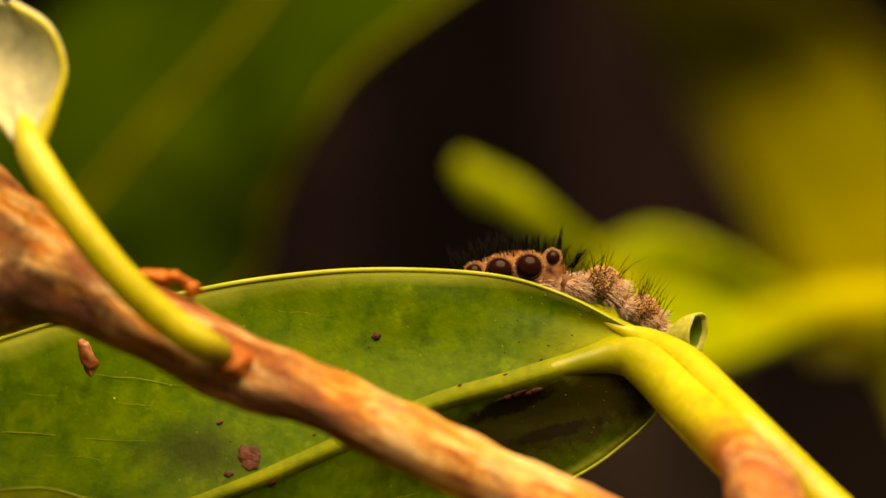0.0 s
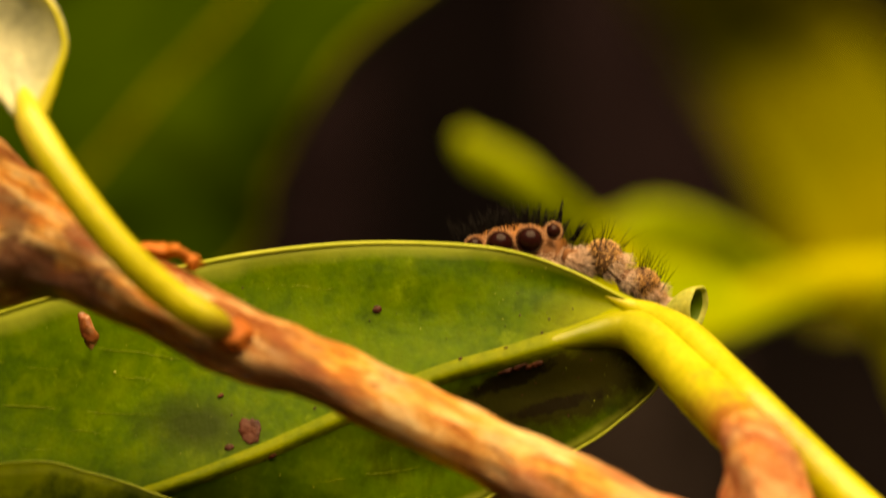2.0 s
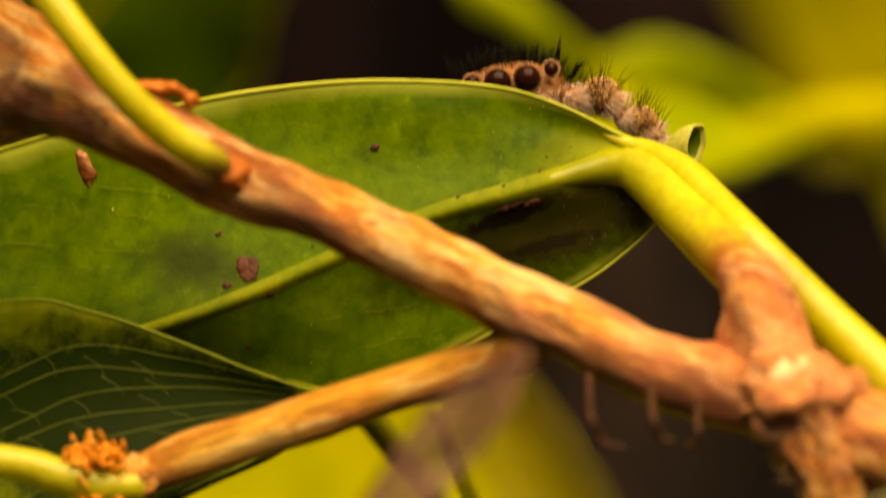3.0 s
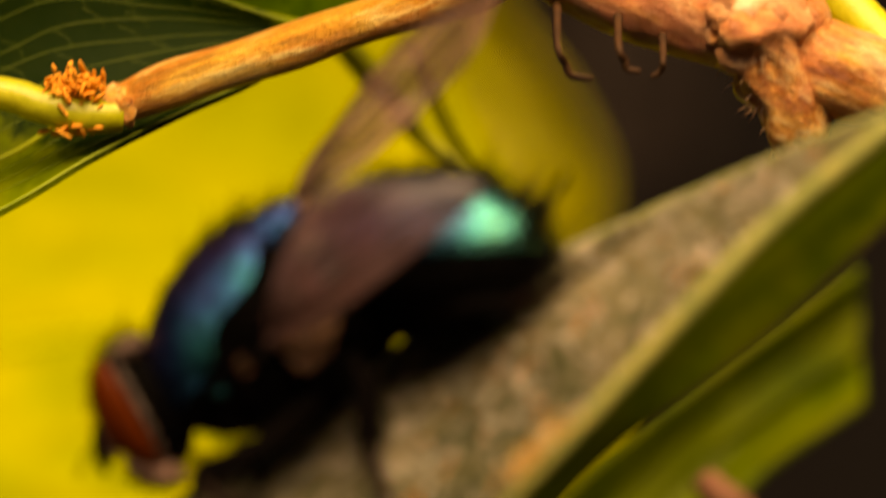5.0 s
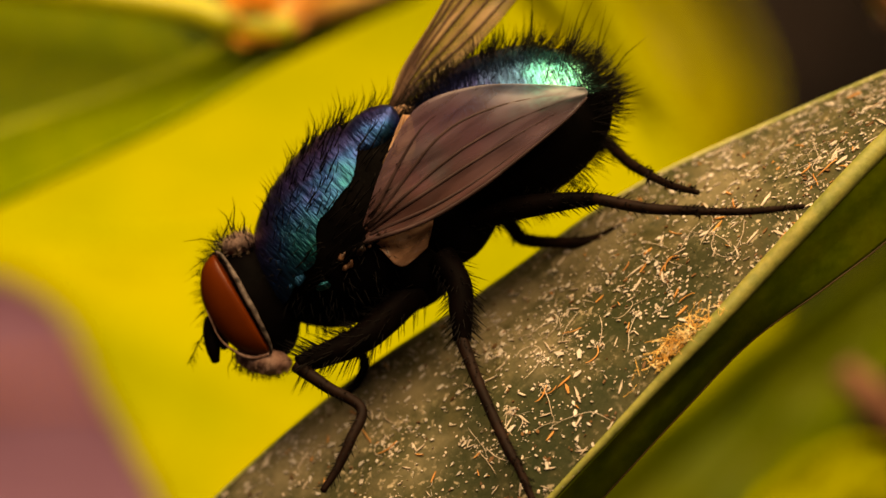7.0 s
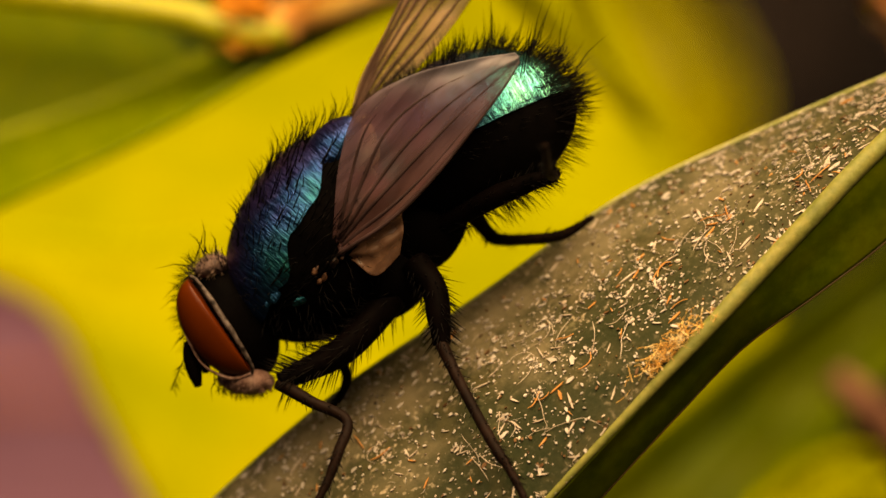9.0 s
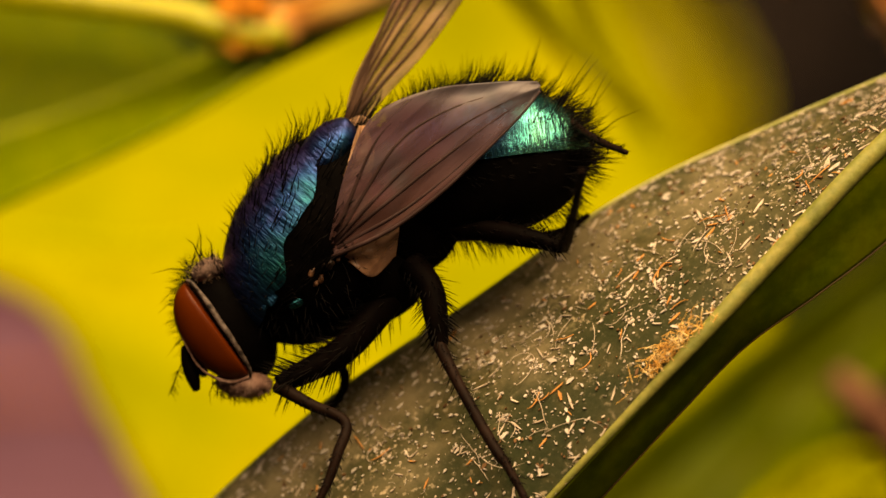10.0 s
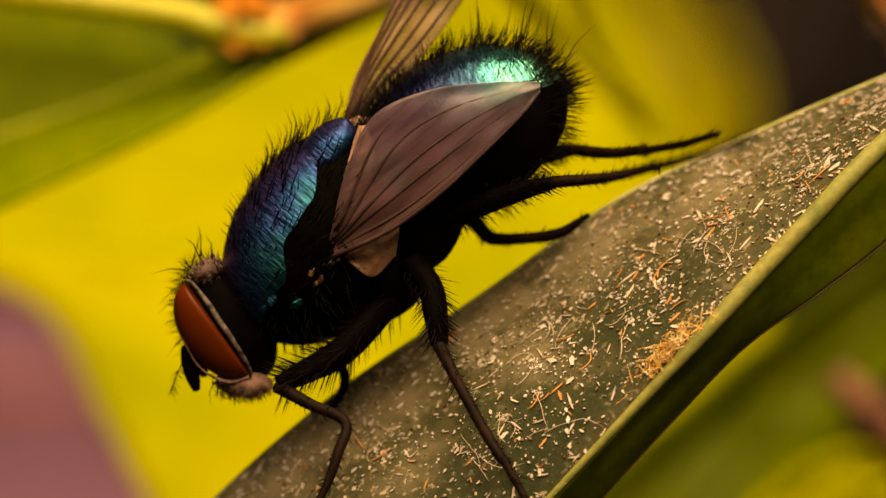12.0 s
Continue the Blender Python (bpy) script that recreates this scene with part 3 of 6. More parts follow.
def far_shoot():
    shoot = thing("leaf_shoot", "young lime green shoot with a blunt tip", "shoot")
    tube("tip", [upper(8.1, 2.85, 31), upper(8.5, 3.2, 31), upper(9.1, 3.5, 31), upper(9.6, 3.9, 31), upper(10.6, 4.7, 32)], [0.20, 0.38, 0.36, 0.33, 0.3], LEAF_DOME, shoot, segs=16, n=30)
    tube("stem", [upper(10.2, 4.4, 32), upper(12.0, 6.4, 32), upper(13.6, 5.75, 32), upper(15.0, 5.45, 32), upper(17.5, 5.4, 32)], [0.3, 0.35, 0.46, 0.56, 0.6], LEAF_LIME, shoot, segs=16, n=40)
    tube("side_stem", [upper(15.3, 5.7, 33), upper(15.9, 6.6, 33), upper(16.4, 8.0, 33)], [0.4, 0.4, 0.35], LEAF_LIME, shoot, segs=16, n=20)


far_shoot()
simple_leaf("background_leaf", "big glowing yellow leaf behind the fly", LEAF_YELLOW, lambda u, v, d: lower(u, v, d - 12),
            [(-1.8, 3.3, 55), (0.0, 2.8, 56), (1.6, 1.9, 57), (3.6, 0.9, 58), (6.0, -0.6, 58), (8.6, -1.2, 57), (10.2, -0.4, 55), (11.6, 2.0, 53), (13.5, 4.5, 51)],
            [(-1.8, 4.1, 52), (0.6, 4.4, 53), (2.4, 4.6, 53), (4.2, 4.4, 53), (6.0, 4.2, 53), (8.0, 4.0, 53), (9.6, 4.0, 53), (11.4, 4.4, 53), (13.5, 5.0, 52)],
            [(-1.8, 4.3, 50), (0.8, 5.3, 50), (1.85, 7.2, 50), (2.55, 8.6, 50), (3.8, 10.6, 50), (7.0, 12.0, 50), (10.0, 11.0, 50), (12.0, 8.5, 50), (13.6, 5.4, 50)], rib_mat=LEAF_LIME, lean=1.5, v0=4.5)
simple_leaf("background_leaf", "rounded golden yellow leaf hanging behind the stem", LEAF_GOLD, lower,
            [(8.8, -2.2, 72), (9.1, -0.8, 72), (9.8, 0.6, 72), (10.6, 1.8, 72), (11.9, 3.2, 72)],
            [(9.7, -2.4, 73), (10.4, -0.9, 73), (11.2, 0.4, 73), (11.9, 1.7, 73), (12.2, 3.3, 73)],
            [(10.6, -2.2, 72), (11.7, -0.9, 72), (12.7, 0.5, 72), (13.2, 1.9, 72), (12.6, 3.2, 72)], rib_mat=LEAF_LIME, lean=0.5, v0=0.5)
simple_leaf("background_leaf", "dry mauve leaf lying far behind", MAUVE, lower,
            [(-3.5, 3.5, 75), (-1.0, 3.4, 75), (1.5, 3.9, 75), (3.5, 5.5, 75)],
            [(-3.5, 7.0, 76), (-1.0, 7.0, 76), (1.5, 7.0, 76), (4.0, 7.5, 76)],
            [(-3.5, 11, 75), (-1.0, 11.5, 75), (1.5, 11.5, 75), (4.5, 10, 75)], rib_mat=BARK_DARK, lean=0.4, v0=7)
simple_leaf("background_leaf", "green leaf below the dusty leaf, out of focus", LEAF_MID, lower,
            [(9.6, 9.6, 27), (11.4, 7.9, 27), (13.2, 6.4, 27), (15.0, 5.0, 27), (17.5, 3.2, 27)],
            [(10.6, 10.6, 28), (12.3, 8.9, 28), (13.8, 7.3, 28), (15.3, 5.9, 28), (17.5, 4.4, 28)],
            [(12.0, 11.6, 27), (13.5, 9.6, 27), (14.6, 8.0, 27), (15.7, 6.6, 27), (17.5, 5.3, 27)], LEAF_MID, (0.1, 0.1), lean=0.7, v0=7)
simple_leaf("background_leaf", "yellow leaf tip low behind the dusty leaf", LEAF_YELLOW, lower,
            [(13.0, 9.7, 25), (13.6, 8.9, 25), (14.3, 8.35, 25), (15.0, 8.1, 25), (15.8, 8.2, 25)],
            [(13.05, 9.9, 25), (13.7, 9.5, 25), (14.4, 9.1, 25), (15.1, 8.7, 25), (15.9, 8.4, 25)],
            [(13.2, 10.4, 25), (13.8, 10.6, 25), (14.6, 10.4, 25), (15.3, 9.8, 25), (16.0, 8.7, 25)], rib_mat=LEAF_LIME, lean=1.3, v0=9)
dry = thing("dry_twig", "dry brown twig end low behind the leaves", "twig")
tube("wood", [lower(14.75, 6.7, 24), lower(15.3, 7.25, 24), lower(16.1, 8.1, 24), lower(17.5, 9.8, 24)], [0.25, 0.4, 0.45, 0.5], DRY_TWIG, dry, segs=16, n=24, rough=0.1)


# ---------------------------------------------------------------- branch
def branch():
    b = thing("branch", "rough reddish brown woody branch with a knotted node", "branch")
    rng0 = random.Random(6)
    tube("stem", [upper(-2.2, 3.6, -2), upper(-0.5, 4.45, -2), upper(0.4, 4.7, -2.2), upper(1.2, 4.95, -2.5), upper(2.4, 5.55, -2.8), upper(4.0, 6.45, -3), upper(6.0, 7.2, -3.2), upper(8.0, 8.1, -3.4),
                  upper(9.2, 8.75, -3.6), upper(10.4, 9.25, -3.8), upper(12.0, 10.0, -4), upper(13.6, 10.3, -4.2), upper(15.0, 11.0, -4.4), upper(17.0, 11.6, -4.6)],
         [1.9, 1.55, 1.2, 0.82, 0.7, 0.62, 0.58, 0.58, 0.62, 0.62, 0.64, 0.85, 0.85, 0.7], BARK, b, segs=44, n=260, rough=0.085, freq=1900.0)
    blob("knot", upper(14.1, 10.3, -5.0), (1, 0, -0.4), (0, 0, 1), (1.0, 0.6, 0.75), BARK, b, "pale scarred knot", nu=40, nv=28, rough=0.3, freq=1500.0)
    tube("spur", [upper(13.95, 10.6, -4.4), upper(13.68, 9.4, -4.2), upper(13.50, 8.75, -4), upper(13.15, 8.2, -3.7), upper(12.98, 8.0, -3.5)], [0.85, 0.76, 0.74, 0.50, 0.25], BARK, b, segs=32, n=60, rough=0.22, freq=1500.0)
    tube("stub", [upper(14.3, 10.2, -4.4), upper(14.55, 11.1, -4.6), upper(14.75, 11.9, -4.6), upper(14.85, 12.7, -4.3), upper(14.9, 13.2, -4.2)], [0.95, 0.85, 0.62, 0.36, 0.15], BARK, b, "broad fibrous stub under the knot", segs=40, n=70, rough=0.22, freq=1900.0)
    strands = ([], [])
    for k in range(170):
        q, w = rng0.uniform(0.0, 1.0), rng0.uniform(0, math.pi)
        c = upper(14.2 + 0.65 * q, 10.3 + 2.3 * q, -4.5)
        r = 0.95 - 0.62 * q
        root = c + Vector((math.cos(w) * r, -math.sin(w) * r, 0)) * MM
        spike(strands, root, root + Vector((math.cos(w) * 0.16 + rng0.gauss(0, 0.10), -0.10 * rng0.random(), rng0.gauss(-0.22, 0.16))) * MM, rng0.uniform(0.012, 0.030), Vector((rng0.gauss(0, 1), 0, rng0.gauss(0, 1))) * 0.03 * MM)
    link("bark_fibres", *strands, BARK_PALE, b, "frayed pale bark fibres")["kind"] = "stuff"
    tube("twig", [upper(9.6, 9.2, -3.6), upper(8.9, 9.68, -3.2), upper(7.6, 10.05, -3), upper(6.2, 10.52, -2.8), upper(4.8, 10.97, -2.6), upper(3.4, 11.4, -2.5), upper(2.5, 11.75, -2.4)],
         [0.5, 0.46, 0.42, 0.42, 0.42, 0.44, 0.34], TWIG, b, "smooth orange-brown side twig", segs=24, n=70, rough=0.05)
    rng = random.Random(5)
    blob("twig_end", upper(2.5, 11.76, -2.5), (1, 0, 0.3), (0, 0, 1), (0.34, 0.38, 0.40), BARK, b, "scabby pinkish twig end", nu=40, nv=28, rough=0.22, freq=2600.0)
    for u, v, d, r in ((13.85, 10.05, -5.05, 0.5), (14.5, 10.35, -5.05, 0.46), (13.9, 10.8, -4.9, 0.42)):
        blob("bark_lump", upper(u, v, d), (1, 0, rng.uniform(-1, 1)), (0, 0, 1), (r * 1.3, r * 0.8, r), BARK_PALE, b, "pale healed bark swelling", nu=28, nv=20, rough=0.14, freq=2000.0, seed=u)
    for u, v, d, bend, long in ((10.45, 10.35, -6.0, 0.55, 0.85), (11.55, 10.45, -6.0, 0.35, 0.65), (12.35, 10.75, -5.8, -0.15, 0.45)):
        tube("rootlet", [upper(u, v - 0.4, -4.2), upper(u + 0.03, v + 0.4 * long, d), upper(u + 0.25 * bend + 0.05, v + 0.80 * long, d), upper(u + 0.5 * bend, v + 1.02 * long, d), upper(u + 1.2 * bend, v + 1.10 * long, d)],
             [0.09, 0.06, 0.07, 0.06, 0.04], ROOTLET, b, "thin dry brown rootlet", segs=8, n=22, rough=0.03, freq=3000.0)
    blob("bud_scale", upper(2.95, 4.9, -3.0), (1, 0, -0.1), (0, 0, 1), (0.36, 0.25, 0.12), BARK_DARK, b, "dark red dry bud scale", rough=0.22, freq=2600.0)
    blob("bud_scale", upper(3.35, 5.05, -3.1), (1, 0, -0.6), (0, 0, 1), (0.26, 0.2, 0.11), BARK_DARK, b, rough=0.22, freq=2600.0, seed=3.0)
    tube("stalk", [upper(10.6, 5.66, 1.05), upper(11.05, 5.86, 0.98), upper(11.5, 6.05, 0.8), upper(12.15, 6.46, 0.0), upper(12.75, 7.06, -1.0), upper(13.45, 7.8, -2.2), upper(14.5, 8.85, -2.6), upper(15.8, 10.1, -3.2), upper(17.2, 11.6, -4)],
         [0.03, 0.12, 0.24, 0.34, 0.37, 0.40, 0.42, 0.44, 0.44], STALK, b, "yellow-green shoot stalk", segs=20, n=60)
    return b


branch()


# ---------------------------------------------------------------- leaf by the spider
def spider_leaf():
    leaf = thing("leaf", "green leaf seen from below with brown scars", "leaf")
    bl = Blade([upper(*p) for p in ((11.2, 5.85, 0.9), (9.9, 5.2, 0.9), (8.6, 4.86, 1.0), (6.5, 4.78, 1.1), (4.6, 4.95, 1.2), (3.0, 5.25, 1.4), (1.0, 5.7, 2.3), (-1.5, 6.6, 3.2), (-3, 7.8, 3.4))],
               [upper(*p) for p in ((11.2, 6.15, 0.7), (10.0, 6.5, 0.6), (8.8, 6.85, 0.5), (7.6, 7.2, 0.4), (6.0, 7.9, 0.3), (4.5, 8.55, 0.2), (2.8, 9.15, 0.2), (0.5, 9.8, 0.4), (-2.5, 10.3, 0.6))],
               [upper(*p) for p in ((11.4, 6.7, 0.7), (11.65, 7.25, 0.85), (10.8, 8.05, 0.9), (10.0, 8.55, 0.9), (8.7, 9.25, 0.9), (7.0, 10.1, 0.8), (5.0, 10.8, 0.7), (2.0, 11.4, 0.4), (-2, 11.5, 0.0))], 0.12, 0.12, 3.0)
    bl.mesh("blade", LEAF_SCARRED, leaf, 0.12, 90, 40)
    bl.strip("midrib", MIDRIB, leaf, lambda s: 0.14 + 0.12 * (1 - s) + 0.22 * max(0.0, 1 - s / 0.12) ** 2, 0.05)
    bl.line("rim", [(0.0, -1), (0.3, -1), (0.6, -1), (1.0, -1)], [0.014, 0.045, 0.05, 0.05], RIM, leaf, -0.01, 60, 10, "pale leaf margin")
    bl.line("rim", [(0.0, 1), (0.3, 1), (0.6, 1), (1.0, 1)], [0.04, 0.03, 0.03, 0.03], RIM, leaf, 0.0, 60, 8)

    def over(u, v, lift=0.004):
        """The blade's face at u, v."""
        s, w = min(((bl.at(s / 80, w / 30) - upper(u, v, 1)).xz.length, s / 80, w / 30) for s in range(81) for w in range(-30, 31))[1:]
        return bl.at(s, w) + bl.normal(s, w) * lift * MM + Vector((0, 0, 0))

    for u0, v0, u1, v1, r in ((-1.0, 6.78, 1.0, 7.02, 0.008), (1.7, 6.62, 3.4, 6.84, 0.008), (-1.0, 7.58, 2.6, 7.82, 0.011), (-1.0, 8.30, 1.0, 8.44, 0.007), (2.0, 7.1, 3.2, 7.3, 0.006), (0.8, 8.05, 2.4, 8.2, 0.006),
                              (4.9, 5.5, 5.9, 5.6, 0.006), (5.6, 9.0, 7.4, 8.75, 0.006), (6.4, 9.5, 7.8, 9.2, 0.006)):
        path = [upper(u0 + (u1 - u0) * k / 5, v0 + (v1 - v0) * k / 5 + 0.02 * math.sin(k * 2.1)) for k in range(6)]
        deep = [over(u0 + (u1 - u0) * k / 5, v0 + (v1 - v0) * k / 5).y for k in range(6)]
        tube("vein", [Vector((q.x * (1 + y / 0.2), y - 0.002 * MM, q.z * (1 + y / 0.2))) for q, y in zip(path, deep)], [r * 0.2, r * 0.6, r * 0.6, r * 0.55, r * 0.4, r * 0.1], VEIN, leaf, segs=6, n=20)
    tube("petiole", [upper(9.0, 6.80, 0.66), upper(9.7, 6.58, 0.72), upper(10.3, 6.42, 0.78), upper(10.8, 6.32, 0.80), upper(11.2, 6.34, 0.70), upper(11.55, 6.54, 0.38), upper(11.9, 6.84, -0.08), upper(12.4, 7.35, -1), upper(12.95, 7.95, -2.4), upper(13.3, 8.4, -3.5)], [0.08, 0.15, 0.22, 0.30, 0.38, 0.45, 0.50, 0.52, 0.5, 0.42], PETIOLE, leaf, "yellow-green petiole", segs=28, n=70)
    tube("petiole_glint", [upper(11.30, 5.98, 0.75), upper(11.80, 6.39, -0.06), upper(12.38, 6.98, -1.12), upper(12.90, 7.53, -2.36), upper(13.35, 8.03, -3.2)], [0.02, 0.07, 0.11, 0.10, 0.06], PETIOLE_GLINT, leaf, "pale raised edge along the petiole", segs=10, n=40)
    verts, faces = [], []
    for i in range(17):
        q = i / 16
        out = q < 0.6
        t = q / 0.6 if out else 1 - (q - 0.6) / 0.4 * 0.8
        c = upper(11.72 + 0.68 * t, 6.08 - 0.18 * t - 0.10 * math.sin(math.pi * t), 1.1 - 0.25 * t)
        r = (0.13 + 0.24 * t ** 0.8) - (0 if out else 0.05)
        for j in range(28):
            w = 2 * math.pi * j / 28
            frill = (0.10 * noise.noise(Vector((math.cos(w) * 2, math.sin(w) * 2, 1))) + 0.06 * noise.noise(Vector((math.cos(w) * 7, math.sin(w) * 7, 4)))) * t
            verts.append(c + Vector((0.17 * math.cos(w) * t + 0.15 * math.sin(w) * t * 0.3, 0.55 * r * math.cos(w), (r + frill) * math.sin(w))) * MM)
    for i in range(16):
        for j in range(28):
            k = (j + 1) % 28
            faces.append((i * 28 + j, i * 28 + k, (i + 1) * 28 + k, (i + 1) * 28 + j))
    link("lobe", verts, faces[:11 * 28], LOBE, leaf, "curled cup-shaped leaf base")
    link("lobe_inside", verts, faces[11 * 28:], LEAF, leaf, "dark green inside of the cup")
    rng = random.Random(3)
    spots = [(4.36, 8.05, 0.21, 0.25), (4.5, 7.98, 0.14, 0.1), (6.62, 6.0, 0.09, 0.07), (3.98, 7.46, 0.06, 0.04), (8.05, 6.83, 0.05, 0.04), (4.0, 8.35, 0.1, 0.07), (4.7, 8.55, 0.24, 0.05), (8.98, 7.0, 0.3, 0.05), (9.4, 6.95, 0.16, 0.05), (8.9, 6.6, 0.05, 0.03), (9.6, 6.6, 0.05, 0.03)]
    for u, v, a, b in spots:
        best = min(((bl.at(s / 60, w / 24) - upper(u, v, 2)).xz.length, s / 60, w / 24) for s in range(61) for w in range(-24, 25))
        s, w = best[1:]
        blob("scar", bl.at(s, w) + bl.normal(s, w) * 0.01 * MM, (1, 0, 0.35), bl.normal(s, w), (a * 0.9, b * 0.9, 0.03), SCAB, leaf, rough=0.085 if a > 0.15 else 0.03, freq=7000.0, seed=u, nu=40, nv=26)
    for name, mat, count, size in (("freckles", SCAB, 110, 0.0065), ("pale_freckles", RIM, 200, 0.0045)):
        data = ([], [])
        for _ in range(count):
            s, w = rng.uniform(0.02, 0.8), rng.uniform(-0.95, 0.95)
            q = size * rng.lognormvariate(0, 0.5)
            add(data, *blob_data(frame_matrix(bl.at(s, w), (1, 0, rng.uniform(-1, 1)), bl.normal(s, w), (q * 1.5, q, 0.008)), 7, 5, 0.01, 9000.0))
        link(name, *data, mat, leaf)["kind"] = "stuff"
    return bl


leaf_a = spider_leaf()


PUPA = plain("pupa_skin", [(0.35, (0.07, 0.016, 0.006)), (0.55, (0.22, 0.07, 0.022)), (0.72, (0.46, 0.27, 0.14))], 2600, 0.3, relief=0.05, shine=0.4)


def pupa():
    p = tagged(blob("insect_pupa", upper(1.53, 6.35, 1.05), (0.25, 0, -0.9), (0, -1, 0), (0.34, 0.14, 0.12), PUPA, rough=0.12, freq=3500.0), "small reddish brown pupa stuck to the green leaf", "pupa")
    return p


pupa()


def pale_leaf():
    leaf = thing("young_leaf", "pale translucent young leaf on a yellow-green petiole", "leaf")
    bl = Blade([upper(*p) for p in ((0.3, 2.5, -3.5), (-0.2, 1.8, -3.2), (-0.6, 0.9, -3), (-0.6, 0.2, -3), (0.0, 0.05, -3))],
               [upper(*p) for p in ((0.4, 2.5, -3.6), (0.25, 1.8, -3.0), (0.25, 1.1, -2.7), (0.2, 0.5, -2.8), (0.1, 0.05, -3))],
               [upper(*p) for p in ((0.7, 2.5, -3.5), (1.0, 1.75, -3.4), (1.12, 1.2, -3.3), (0.85, 0.5, -3.2), (0.15, 0.05, -3))], 0.15)
    bl.mesh("blade", PALE, leaf, 0.1, 30, 20)
    bl.line("rim", [(0.0, 1), (0.4, 1), (0.98, 1)], [0.14, 0.07, 0.045], STALK, leaf, 0.0, 40, 12)
    tube("petiole", [upper(0.30, 1.75, -2.75), upper(0.40, 2.1, -3.05), upper(0.48, 2.4, -3.5), upper(0.64, 2.8, -3.8), upper(1.2, 3.7, -4.2), upper(2.1, 4.85, -4.3), upper(3.0, 5.7, -4.1), upper(3.8, 6.2, -3.9), upper(4.1, 6.4, -3.5)], [0.03, 0.12, 0.22, 0.29, 0.30, 0.29, 0.29, 0.26, 0.10], STALK, leaf, segs=20, n=60)
    blob("joint", upper(4.12, 6.44, -3.6), (1, 0, -0.7), (0, 0, 1), (0.3, 0.3, 0.3), BARK_DARK, leaf, rough=0.12, freq=3000.0)
    return leaf


pale_leaf()


def lower_leaf():
    leaf = thing("leaf", "dark green leaf with fine pale veins under the twig", "leaf")
    bl = Blade([upper(*p) for p in ((6.05, 10.42, -0.6), (4.6, 9.95, -0.6), (3.1, 9.35, -0.6), (1.6, 8.85, -0.6), (0, 8.68, -0.6), (-5, 9.6, -0.6))],
               [upper(*p) for p in ((6.1, 10.45, -0.6), (4.8, 10.95, -0.9), (3.2, 11.5, -1.2), (1.4, 12.15, -1.4), (0, 12.9, -1.4), (-5, 14.6, -1.4))],
               [upper(*p) for p in ((6.05, 10.5, -0.6), (4.9, 11.3, -1.3), (3.6, 11.9, -1.9), (2.0, 12.7, -2.7), (0, 13.85, -3.4), (-5, 16.2, -4.0))], 0.2, 0.1, 8.0)
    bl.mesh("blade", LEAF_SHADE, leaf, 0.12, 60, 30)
    bl.line("midrib", [(0.02, 0), (0.5, 0), (1, 0)], [0.03, 0.06, 0.08], RIB, leaf, 0.0, 40, 8)
    bl.line("rim", [(0.02, -1), (0.5, -1), (1, -1)], [0.02, 0.02, 0.02], VEIN, leaf, 0.0, 40, 6)
    bl.line("rim", [(0.02, 1), (0.5, 1), (1, 1)], [0.02, 0.028, 0.028], VEIN, leaf, 0.0, 40, 6)
    wob = random.Random(77)
    for w0 in (-0.88, -0.75, -0.62, -0.47, -0.33, -0.17, 0.3, 0.55, 0.78):
        sway = [wob.gauss(0, 0.018) for _ in range(6)]
        bl.line("vein", [(0.99, w0 * 0.45 + sway[0]), (0.8, w0 * 0.75 + sway[1]), (0.6, w0 * 0.93 + sway[2]), (0.4, w0 + sway[3]), (0.22, w0 * 1.05 + sway[4] * 0.5), (0.1, w0 * 1.08)], [0.011, 0.010, 0.009, 0.008, 0.006, 0.003], VEIN_FAINT, leaf, 0.004, 40, 5)
        if w0 < -0.2:
            for s0 in (0.78, 0.62, 0.47):
                s0 += wob.gauss(0, 0.03)
                bl.line("side_vein", [(s0, w0 * 0.86), (s0 - 0.035, w0 * 0.86 + 0.05), (s0 - 0.05, w0 * 0.86 + 0.11)], [0.006, 0.005, 0.003], VEIN_FAINT, leaf, 0.004, 12, 5)
    tube("petiole", [upper(2.55, 11.95, -2.6), upper(1.8, 11.95, -2.7), upper(1.0, 11.75, -2.7), upper(0, 11.5, -2.6), upper(-5, 10.9, -2)], [0.3, 0.33, 0.32, 0.3, 0.3], STALK, leaf, segs=18, n=40)


lower_leaf()


def frass():
    f = thing("frass_clump", "crumbly orange frass clump on the twig end", "frass")
    data = ([], [])
    rng = random.Random(11)
    for _ in range(300):
        c = upper(1.68 + rng.gauss(0, 0.21), 11.50 + 0.16 * rng.gauss(0, 1), -2.7 + rng.gauss(0, 0.2))
        add(data, *blob_data(frame_matrix(c, (rng.gauss(0, 1), rng.gauss(0, 1), rng.gauss(0, 1)), (rng.random(), 0.3, 1), (rng.uniform(0.05, 0.17), 0.055, 0.035)), 8, 6, 0.04, 6000.0))
    for _ in range(40):
        c = upper(1.7 + rng.gauss(0, 0.22), 12.22 + rng.gauss(0, 0.05), -2.7 + rng.gauss(0, 0.15))
        add(data, *blob_data(frame_matrix(c, (1, 0, rng.gauss(0, 0.4)), (0, 0.3, 1), (rng.uniform(0.06, 0.18), 0.08, 0.05)), 8, 6, 0.04, 6000.0))
    ob = link("crumb_mass", *data, FRASS, f)
    ob["kind"] = "stuff"


frass()


